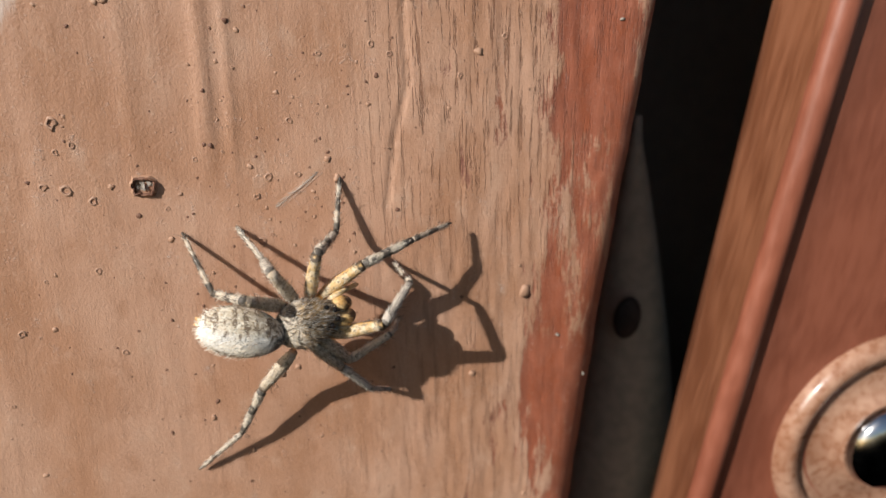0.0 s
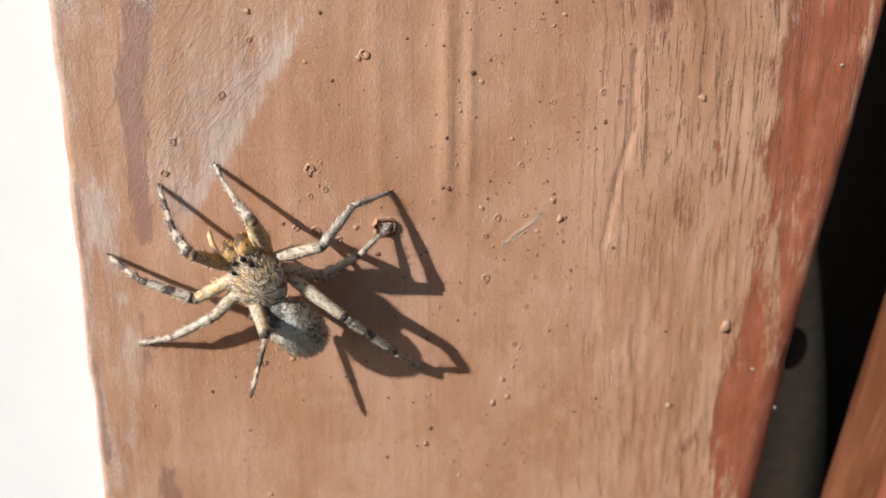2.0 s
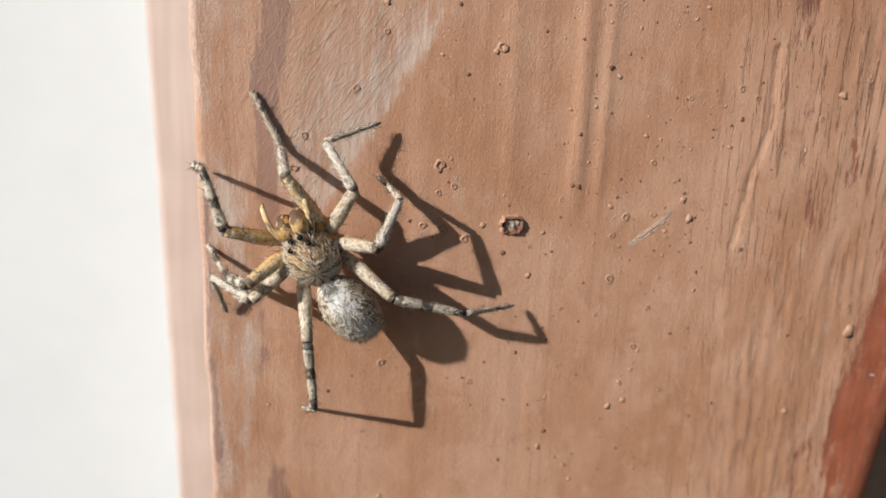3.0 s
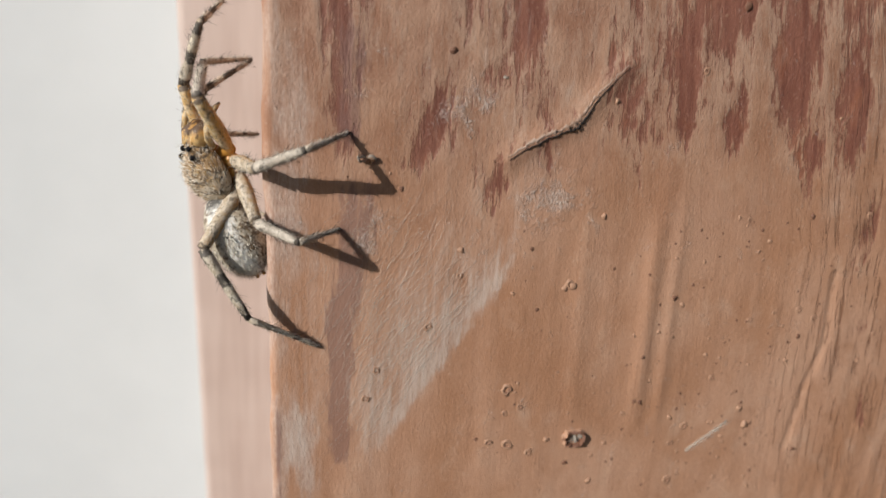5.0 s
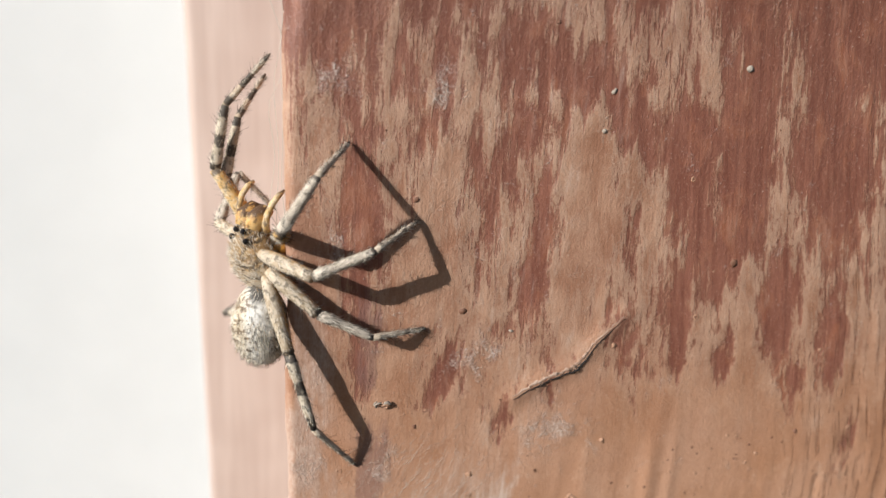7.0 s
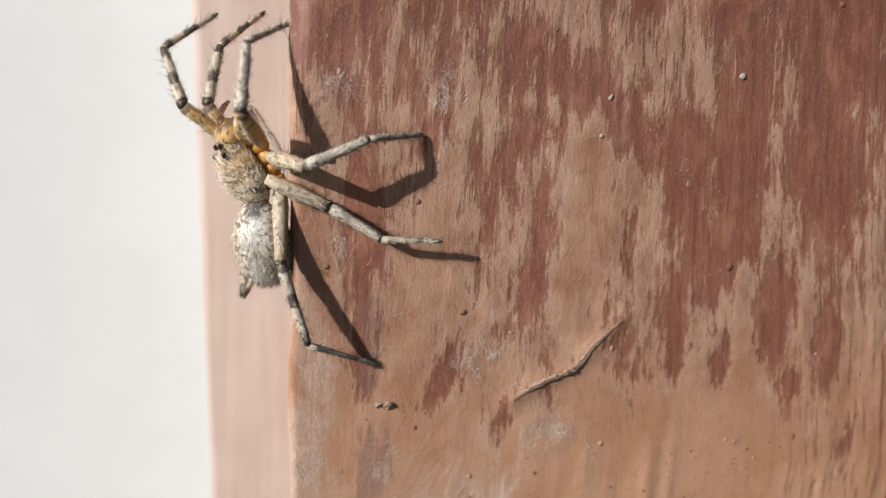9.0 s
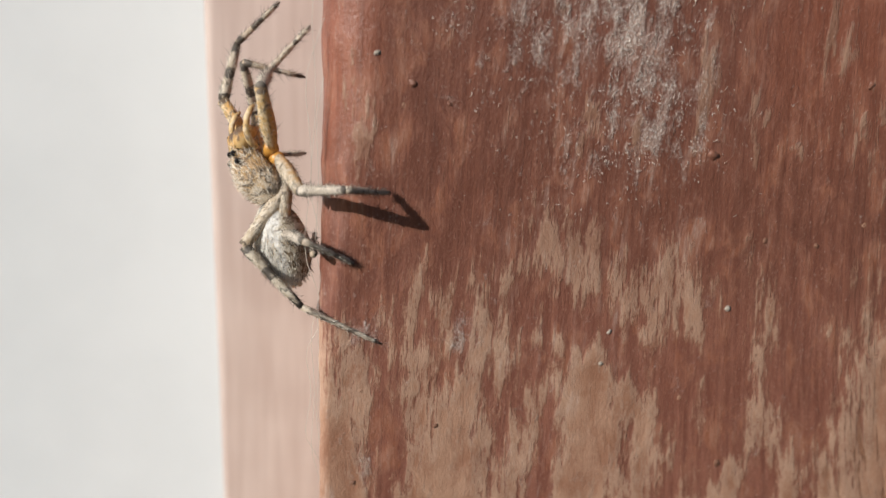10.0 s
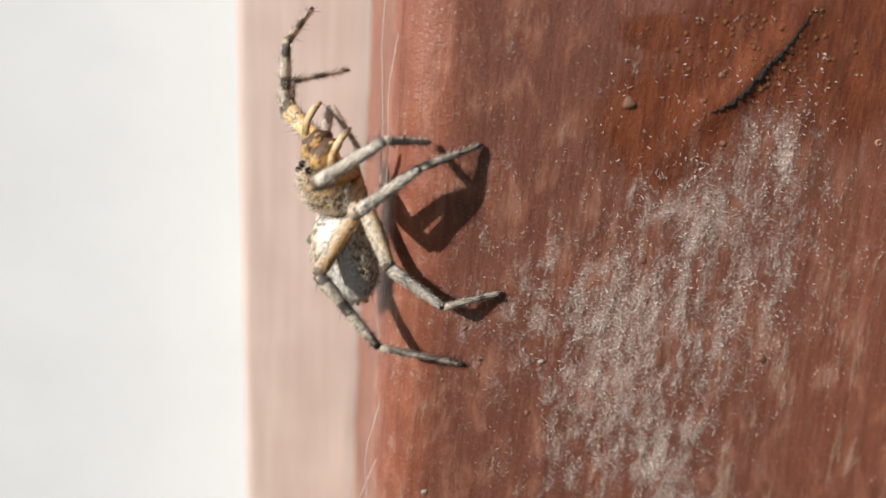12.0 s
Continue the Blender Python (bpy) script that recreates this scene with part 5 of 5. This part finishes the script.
KNEES["L3"] = [(0, 6.8, -4.7, -3.1), (0.5, 7.2, -5.7, -2.6), (1, 2.3, -0.9, -0.3), (1.5, -3.9, -2.2, -3.8), (2, -9.2, -1.7, -5.1), (2.5, -11.5, -4.2, -4.5), (2.7, -12.0, -3.9, -4.8), (4.4, -21.6, 2.1, 2.8), (4.5, -22.0, 3.3, 5.6), (5, -21.6, 5.9, 14.9), (5.5, -20.6, 3.8, 21.4), (6, -20.5, 4.3, 23.9), (6.5, -20.7, 4.4, 23.8), (7.5, -20.6, 4.5, 23.9), (9.4, -20.2, 5.3, 29.0), (9.5, -20.5, 5.9, 31.3), (10, -20.2, 7.3, 39.1), (10.5, -20.1, 6.4, 42.1), (11, -19.7, 6.6, 46.3), (11.5, -19.8, 6.5, 49.0), (12, -20.0, 6.2, 59.6)]
ANKLES["L3"] = [(0, 6.3, -2.0, -3.5), (0.5, 6.3, -3.3, -1.6), (1, -0.1, -1.3, 0.9), (1.5, -2.7, -0.9, -6.0), (2, -11.7, -1.2, -6.3), (2.5, -13.6, -2.5, -5.5), (2.7, -14.2, -2.6, -5.9), (4.4, -19.9, 4.0, 4.0), (4.5, -19.6, 3.8, 7.0), (5, -19.9, 4.0, 15.9), (5.5, -19.7, 5.4, 23.5), (6, -19.9, 5.7, 26.2), (6.5, -19.8, 5.5, 26.2), (7.5, -19.7, 5.5, 26.3), (9.4, -20.0, 7.3, 31.0), (9.5, -19.3, 3.7, 32.7), (10, -20.4, 4.6, 39.6), (10.5, -19.3, 7.0, 44.7), (11, -19.3, 6.7, 49.1), (11.5, -19.5, 7.0, 51.8), (12, -19.5, 7.2, 62.1)]
FEET["L4"] = [(0, 1.8, -0.0, -2.6), (0.5, -1.8, 0.0, -1.2), (1, 0.0, 0.0, -1.3), (1.5, -11.7, 0.0, -8.0), (2, -7.2, -4.0, -8.7), (2.5, -8.9, 0.0, -13.3), (2.7, -9.2, 0.0, -13.1), (4.4, -16.8, 0.3, -8.1), (4.5, -18.3, 2.6, -4.1), (5, -17.4, 5.5, 11.1), (5.5, -17.4, 5.5, 17.8), (6, -17.4, 5.5, 20.2), (6.5, -17.4, 5.5, 19.8), (7.5, -17.4, 5.5, 19.9), (9.4, -17.9, 5.0, 24.5), (9.5, -19.2, 5.0, 24.9), (10, -17.4, 5.5, 35.7), (10.5, -17.4, 5.5, 38.4), (11, -17.4, 5.5, 43.5), (11.5, -17.4, 5.5, 45.5), (12, -17.4, 5.5, 56.7)]
KNEES["L4"] = [(0, 5.7, -6.3, -4.0), (0.5, 5.0, -1.7, -4.6), (1, 3.0, -5.7, -2.6), (1.5, -3.8, -2.1, -6.2), (2, -6.1, -6.1, -3.8), (2.5, -8.9, -4.4, -6.1), (2.7, -9.3, -4.6, -6.6), (4.4, -18.4, -1.0, -1.0), (4.5, -20.8, -1.4, 2.3), (5, -19.1, 5.3, 10.3), (5.5, -18.7, 3.3, 17.0), (6, -18.4, 3.8, 19.4), (6.5, -18.6, 3.8, 19.0), (7.5, -18.4, 3.9, 19.1), (9.4, -19.7, 5.0, 25.3), (9.5, -22.4, 4.2, 28.0), (10, -19.1, 6.4, 34.9), (10.5, -19.5, 5.4, 37.6), (11, -19.1, 5.4, 42.7), (11.5, -19.4, 5.0, 44.7), (12, -18.6, 4.6, 55.9)]
ANKLES["L4"] = [(0, 3.7, -2.9, -5.1), (0.5, 1.8, -2.1, -2.2), (1, 1.7, -2.4, -4.5), (1.5, -7.5, -1.5, -7.6), (2, -6.3, -2.3, -4.9), (2.5, -8.9, -2.8, -9.8), (2.7, -9.2, -3.3, -10.4), (4.4, -18.1, -2.2, -4.8), (4.5, -20.5, 1.3, -0.7), (5, -19.4, 9.3, 10.4), (5.5, -21.2, 6.3, 16.0), (6, -21.0, 6.6, 18.1), (6.5, -21.0, 6.8, 17.9), (7.5, -20.9, 6.6, 17.6), (9.4, -20.9, 3.6, 21.7), (9.5, -22.3, 7.7, 26.1), (10, -17.4, 9.8, 36.0), (10.5, -19.2, 9.4, 38.0), (11, -19.2, 9.3, 42.9), (11.5, -19.8, 9.0, 44.8), (12, -20.4, 8.1, 55.1)]
FEET["R1"] = [(0, 13.7, -0.0, -4.3), (0.5, 15.6, -0.0, -2.5), (1, 15.3, 0.0, 0.1), (1.5, 4.8, -0.0, 1.1), (2, -9.4, 0.0, 3.4), (2.5, -12.7, 0.0, 2.9), (2.7, -12.9, -0.0, 5.2), (4.4, -16.6, -0.0, 10.2), (4.5, -17.0, -0.0, 8.9), (5, -18.1, 5.4, 19.6), (5.5, -11.3, -0.1, 26.5), (6, -14.0, -0.1, 30.7), (6.5, -14.1, -0.1, 29.1), (7.5, -14.1, -0.1, 29.2), (9.4, -17.3, 2.7, 35.3), (9.5, -20.1, 3.0, 36.9), (10, -17.6, 3.3, 46.1), (10.5, -13.1, -0.1, 46.4), (11, -15.1, -0.1, 49.7), (11.5, -11.3, -0.1, 51.8), (12, -15.5, -0.1, 62.0)]
KNEES["R1"] = [(0, 12.7, -5.2, -5.9), (0.5, 11.2, -2.2, -6.7), (1, 8.9, -5.5, -0.1), (1.5, 1.4, -1.1, -3.7), (2, -6.0, -5.7, 0.8), (2.5, -9.7, -5.8, 1.2), (2.7, -10.1, -4.3, 1.8), (4.4, -18.3, 2.6, 4.9), (4.5, -19.2, 4.1, 6.5), (5, -19.8, 0.1, 18.3), (5.5, -15.4, -3.0, 22.9), (6, -16.4, -2.8, 25.7), (6.5, -16.9, -2.4, 25.6), (7.5, -17.0, -2.4, 25.6), (9.4, -19.2, -2.0, 31.9), (9.5, -20.3, -1.8, 33.3), (10, -19.7, 1.3, 43.4), (10.5, -17.8, -0.9, 44.4), (11, -19.2, -1.8, 47.3), (11.5, -17.2, -1.6, 50.7), (12, -19.9, -2.0, 60.6)]
ANKLES["R1"] = [(0, 14.3, -3.1, -4.3), (0.5, 13.6, -1.1, -5.0), (1, 11.5, -3.9, 0.1), (1.5, 3.3, -1.5, -1.2), (2, -7.4, -3.1, 1.6), (2.5, -11.3, -3.4, 2.3), (2.7, -11.7, -2.6, 3.8), (4.4, -17.8, 0.9, 7.4), (4.5, -19.5, 1.1, 7.3), (5, -20.1, 2.9, 19.6), (5.5, -13.4, -2.0, 25.0), (6, -15.4, -1.9, 28.5), (6.5, -15.3, -2.9, 28.2), (7.5, -15.4, -2.8, 28.3), (9.4, -18.7, 0.2, 34.0), (9.5, -21.0, 0.4, 35.4), (10, -19.6, 4.3, 43.9), (10.5, -15.5, -2.0, 46.2), (11, -17.0, -2.6, 49.3), (11.5, -14.4, -0.9, 51.8), (12, -17.4, -2.6, 62.5)]
FEET["R2"] = [(0, 14.2, 0.0, -7.9), (0.5, 13.2, 0.0, -3.4), (1, 11.3, 0.0, -3.0), (1.5, 8.4, -0.0, -3.4), (2, 0.3, 0.0, 2.1), (2.5, -6.9, 0.0, 5.2), (2.7, -6.9, 0.0, 5.1), (4.4, -15.5, -0.5, 9.7), (4.5, -15.9, -0.7, 9.6), (5, -13.0, 0.0, 17.0), (5.5, -10.4, -0.1, 20.3), (6, -10.9, -0.1, 25.6), (6.5, -10.9, -0.1, 25.6), (7.5, -10.7, -0.1, 25.7), (9.4, -11.0, -0.1, 31.8), (9.5, -11.2, -1.0, 33.7), (10, -13.8, -0.1, 39.0), (10.5, -13.7, 0.0, 41.3), (11, -11.9, -0.1, 46.4), (11.5, -11.5, -0.1, 47.6), (12, -13.4, -0.1, 62.0)]
KNEES["R2"] = [(0, 11.1, -2.5, -9.4), (0.5, 11.8, -2.1, -6.2), (1, 9.3, -5.0, -0.9), (1.5, 3.9, -3.7, -3.7), (2, -4.0, -5.1, -0.2), (2.5, -6.8, -5.0, 1.2), (2.7, -7.3, -4.3, 0.9), (4.4, -17.9, 2.5, 5.3), (4.5, -18.5, 4.1, 5.4), (5, -17.2, -1.1, 15.4), (5.5, -15.1, -2.3, 19.9), (6, -15.9, -2.5, 23.3), (6.5, -15.7, -2.1, 23.6), (7.5, -15.5, -2.0, 23.4), (9.4, -16.2, -2.2, 29.8), (9.5, -17.1, -1.3, 32.2), (10, -17.9, -0.2, 39.0), (10.5, -18.8, -1.1, 41.5), (11, -17.2, -1.2, 45.8), (11.5, -17.1, -1.1, 48.0), (12, -18.4, -1.9, 59.5)]
ANKLES["R2"] = [(0, 13.4, -3.0, -7.5), (0.5, 13.4, -3.0, -3.9), (1, 11.1, -3.0, -2.2), (1.5, 5.7, -1.3, -4.2), (2, -2.4, -2.9, 1.1), (2.5, -6.7, -2.9, 3.4), (2.7, -7.0, -2.6, 3.4), (4.4, -17.3, 0.3, 7.3), (4.5, -17.4, 2.3, 7.6), (5, -14.9, -2.4, 16.6), (5.5, -12.2, -2.6, 20.5), (6, -13.2, -1.9, 24.6), (6.5, -12.9, -2.3, 24.8), (7.5, -12.9, -2.1, 24.8), (9.4, -13.5, -1.7, 31.0), (9.5, -14.3, -1.0, 33.3), (10, -15.9, -2.3, 39.6), (10.5, -16.0, -2.0, 41.9), (11, -14.4, -2.0, 46.4), (11.5, -14.1, -1.6, 48.1), (12, -16.0, -1.6, 61.3)]
FEET["R3"] = [(0, 13.9, -0.0, -13.0), (0.5, 15.0, 0.0, -9.7), (1, 11.3, 0.0, -5.1), (1.5, 4.9, -1.5, -4.8), (2, 0.4, 0.0, 0.2), (2.5, -3.8, 0.0, 2.2), (2.7, -5.8, -0.0, 2.4), (4.4, -11.5, -0.0, 2.8), (4.5, -14.4, -1.1, 7.6), (5, -13.4, 0.0, 12.3), (5.5, -11.9, -0.1, 16.2), (6, -10.2, -0.1, 20.0), (6.5, -10.2, -0.1, 20.0), (7.5, -10.2, -0.1, 20.1), (9.4, -9.8, -0.8, 25.9), (9.5, -13.0, -0.1, 29.5), (10, -15.4, -0.1, 35.5), (10.5, -14.2, -0.0, 38.0), (11, -12.9, -0.0, 41.3), (11.5, -13.1, -0.1, 43.8), (12, -11.9, -0.1, 55.6)]
KNEES["R3"] = [(0, 10.6, -2.8, -9.7), (0.5, 10.2, -3.1, -7.4), (1, 8.7, -5.5, -2.3), (1.5, 2.4, -2.5, -5.6), (2, -3.5, -0.8, -2.8), (2.5, -5.3, -4.3, -1.2), (2.7, -6.2, -4.4, -0.6), (4.4, -15.4, -2.2, 2.0), (4.5, -18.3, 4.0, 4.5), (5, -17.3, -0.4, 12.6), (5.5, -16.1, -1.1, 17.9), (6, -15.3, -0.7, 21.0), (6.5, -15.4, -1.1, 21.3), (7.5, -15.4, -1.0, 21.2), (9.4, -15.1, -0.2, 27.7), (9.5, -17.2, 0.6, 28.6), (10, -18.8, 1.6, 36.4), (10.5, -17.9, 0.4, 39.4), (11, -17.5, 0.7, 43.4), (11.5, -17.0, 0.1, 46.3), (12, -16.9, 0.3, 56.8)]
ANKLES["R3"] = [(0, 12.5, -2.1, -11.7), (0.5, 12.2, -1.8, -8.8), (1, 10.1, -3.4, -3.7), (1.5, 4.2, -4.2, -4.2), (2, -1.4, -1.7, -1.1), (2.5, -4.2, -2.4, 0.5), (2.7, -5.6, -2.7, 1.6), (4.4, -12.7, -2.5, 1.9), (4.5, -17.1, 2.0, 6.0), (5, -15.2, -2.2, 12.3), (5.5, -14.6, -0.8, 15.6), (6, -12.8, -1.3, 20.0), (6.5, -12.9, -1.0, 20.1), (7.5, -12.8, -1.2, 20.2), (9.4, -12.6, -0.9, 26.7), (9.5, -15.5, -1.5, 29.4), (10, -17.7, -1.0, 36.9), (10.5, -16.2, -1.8, 39.0), (11, -15.6, -0.7, 42.0), (11.5, -15.3, -1.6, 44.9), (12, -14.7, -0.8, 55.5)]
FEET["R4"] = [(0, 2.1, -0.3, -18.1), (0.5, 2.8, 0.0, -11.3), (1, 4.0, 0.0, -11.7), (1.5, 2.4, -0.0, -14.3), (2, 2.5, 0.0, -9.2), (2.5, 1.2, 0.0, -4.8), (2.7, 1.1, 0.0, -4.9), (4.4, -7.9, -0.0, -0.9), (4.5, -8.1, 0.0, 0.8), (5, -14.2, -0.0, 5.8), (5.5, -15.0, -0.1, 9.2), (6, -13.4, -0.1, 12.1), (6.5, -13.4, 0.0, 12.2), (7.5, -13.4, -0.1, 11.9), (9.4, -12.1, -0.0, 21.1), (9.5, -12.2, -0.1, 20.5), (10, -14.0, -0.0, 31.3), (10.5, -13.9, 0.0, 30.1), (11, -16.0, -0.1, 35.3), (11.5, -17.3, -0.1, 40.2), (12, -13.3, -0.1, 52.1)]
KNEES["R4"] = [(0, 6.9, -1.6, -10.4), (0.5, 7.6, -3.4, -8.2), (1, 6.4, -0.8, -5.4), (1.5, 1.2, -1.5, -7.1), (2, -3.3, -6.0, -2.2), (2.5, -4.7, -4.6, -3.2), (2.7, -5.0, -4.4, -3.4), (4.4, -15.1, -1.5, 0.1), (4.5, -15.9, -0.9, 1.3), (5, -20.1, -0.5, 11.5), (5.5, -17.4, -1.4, 16.6), (6, -16.4, -0.9, 19.2), (6.5, -16.7, -1.0, 19.2), (7.5, -16.8, -1.0, 19.2), (9.4, -17.4, -0.9, 24.6), (9.5, -17.9, 0.1, 27.0), (10, -20.6, 1.2, 35.9), (10.5, -18.7, -0.2, 38.2), (11, -19.4, 0.4, 42.6), (11.5, -18.1, -0.3, 45.1), (12, -20.1, -0.8, 56.8)]
ANKLES["R4"] = [(0, 5.2, -1.5, -14.0), (0.5, 6.9, -1.5, -11.7), (1, 5.2, -2.8, -8.7), (1.5, 2.0, -2.5, -10.9), (2, -0.8, -4.3, -4.8), (2.5, -1.1, -3.6, -4.6), (2.7, -1.3, -3.6, -4.4), (4.4, -11.5, -2.4, -1.2), (4.5, -12.1, -1.6, 0.7), (5, -17.5, -0.7, 8.5), (5.5, -17.4, -0.9, 12.7), (6, -16.3, -0.8, 15.2), (6.5, -15.0, -2.0, 15.6), (7.5, -15.9, -0.8, 15.3), (9.4, -15.9, -2.1, 21.1), (9.5, -15.5, -0.5, 23.9), (10, -17.9, 0.0, 33.2), (10.5, -16.9, -0.6, 34.6), (11, -17.8, -0.7, 39.1), (11.5, -16.7, -3.4, 42.9), (12, -17.1, -0.8, 54.1)]


def between(rows, t):
    """The row's values at t, straight from row to row."""
    for a, b in zip(rows, rows[1:]):
        if t <= b[0]:
            u = (t - a[0]) / (b[0] - a[0]) if b[0] > a[0] else 0
            return Vector([p + (q - p) * u for p, q in zip(a[1:], b[1:])])
    return Vector(rows[-1][1:])


def foothold(rows, t, late):
    """A foot stands, then lifts and swings to its next hold; legs take turns."""
    for a, b in zip(rows, rows[1:]):
        if t <= b[0]:
            steps = max(1, round((b[0] - a[0]) / 0.6))
            u = (t - a[0]) / (b[0] - a[0]) * steps
            whole = min(int(u), steps - 1)
            s = min(1, max(0, (u - whole - (0.35 if late else 0.05)) / 0.6))
            s = s * s * (3 - 2 * s)
            p, q = Vector(a[1:]), Vector(b[1:])
            at = p.lerp(q, (whole + s) / steps)
            at.y -= min(1.4, 0.3 * (q - p).length / steps) * math.sin(math.pi * s)
            return at
    return Vector(rows[-1][1:])


def body_at(t):
    p = between(BODY_PLACE, t)
    *aim, lean = between(BODY_AIM, t)
    f = Vector(aim).normalized()
    a = radians(lean)
    u = Vector((-math.sin(a), -math.cos(a), 0))
    u = (u - f * u.dot(f)).normalized()
    m = Matrix((f.cross(u), f, u)).transposed().to_4x4()
    m.translation = p
    return m


def abdomen_at(t, body):
    """The abdomen's pose in the body's space: it swings at the waist."""
    *way, lean = between(TAIL_AIM, t)
    turn = body.inverted().to_3x3()
    y = -(turn @ Vector(way)).normalized()
    z = turn @ Vector((-math.sin(radians(lean)), -math.cos(radians(lean)), 0))
    z = (z - y * z.dot(y)).normalized()
    m = Matrix((y.cross(z), y, z)).transposed().to_4x4()
    m.translation = WAIST * MM
    return m


def bone(a, b, up):
    """The pose of a segment that starts at a and points along +y to b."""
    y = (b - a).normalized()
    z = (up - y * up.dot(y)).normalized()
    m = Matrix((y.cross(z), y, z)).transposed().to_4x4()
    m.translation = a * MM
    return m


def off_wood(place, gap):
    """Keeps a joint clear of the post's face."""
    if place.x > -17.3 and place.y > -gap:
        place.y = -gap
    return place


def leg_pose(name, t, body):
    """Hip, knee, ankle and foot in the body's space; the hip gives a little where the leg is at full stretch."""
    n, s = name[1], (-1 if name[0] == "L" else 1)
    a, b, c = LENGTHS[n]
    inv = body.inverted()
    hip = Vector((s * 1.1, COXA_Y[n], -0.95))
    late = (name in ("L1", "R2", "L3", "R4"))
    foot = inv @ foothold(FEET[name], t, late)
    knee = inv @ between(KNEES[name], t)
    knee = inv @ off_wood(body @ (hip + (knee - hip).normalized() * a), 0.5)
    if (foot - knee).length > (b + c) * 0.985:
        # lean the femur towards a far foot
        way, goal = (knee - hip).normalized(), (foot - hip).normalized()
        for _ in range(10):
            way = (way * 0.9 + goal * 0.1).normalized()
            knee = inv @ off_wood(body @ (hip + way * a), 0.5)
            if (foot - knee).length <= (b + c) * 0.985:
                break
        over = (foot - knee).length - (b + c) * 0.985
        if over > 0:
            knee = knee + (foot - knee).normalized() * min(over, 1.6)
    for _ in range(4):
        hip = knee + (hip - knee).normalized() * a
        ankle, foot_at = bend(name, t, body, inv, knee, foot)
        if through_wood(body @ knee, body @ ankle):
            place = body @ knee
            knee = inv @ Vector((place.x - 0.15, min(place.y, 0.3) - 0.5, place.z))
        elif through_wood(body @ hip, body @ knee):
            hip = inv @ (body @ hip + Vector((-0.9, -0.9, 0)))
        else:
            break
    return hip, knee, ankle, foot_at


def through_wood(p, q):
    """Whether a segment cuts into the post."""
    return any(r.x > -16.9 and r.y > -0.12 for r in (p.lerp(q, u) for u in (0.25, 0.5, 0.75)))


def bend(name, t, body, inv, knee, foot):
    """The ankle and the foot that suit a knee and a foothold."""
    a, b, c = LENGTHS[name[1]]
    reach = foot - knee
    d = min(max(reach.length, abs(b - c) + 0.3), (b + c) * 0.99)
    along = reach.normalized()
    x = (b * b - c * c + d * d) / (2 * d)
    rise = math.sqrt(max(0.0, b * b - x * x))
    away = inv.to_3x3() @ Vector((0, -1, 0))
    first = inv @ between(ANKLES[name], t) - (knee + along * x)
    first = (first - along * first.dot(along)).normalized()
    for share in (0.0, 0.35, 0.7, 1.0):
        out = first * (1 - share) + away * share
        out = (out - along * out.dot(along)).normalized()
        ankle = knee + along * x + out * rise
        place = body @ ankle
        if place.x < -17.1 or place.y < -0.35:
            break
    return inv @ off_wood(body @ ankle, 0.4), knee + along * d


def motions():
    times = [k / 10 for k in range(0, 121)]
    bodies = {t: body_at(t) for t in times}
    rows = []
    for t in times:
        m = bodies[t].copy()
        m.translation = m.translation * MM
        rows.append((t, m))
    walk(spider, rows)
    walk(ABDOMEN, [(t, abdomen_at(t, bodies[t])) for t in times])
    for name, (femur, tibia, meta) in SEGMENTS.items():
        poses = [(t, leg_pose(name, t, bodies[t])) for t in times]
        up = Vector((0, 0, 1))
        walk(femur, [(t, bone(p[0], p[1], up)) for t, p in poses])
        walk(tibia, [(t, bone(p[1], p[2], up)) for t, p in poses])
        walk(meta, [(t, bone(p[2], p[3], up)) for t, p in poses])


motions()
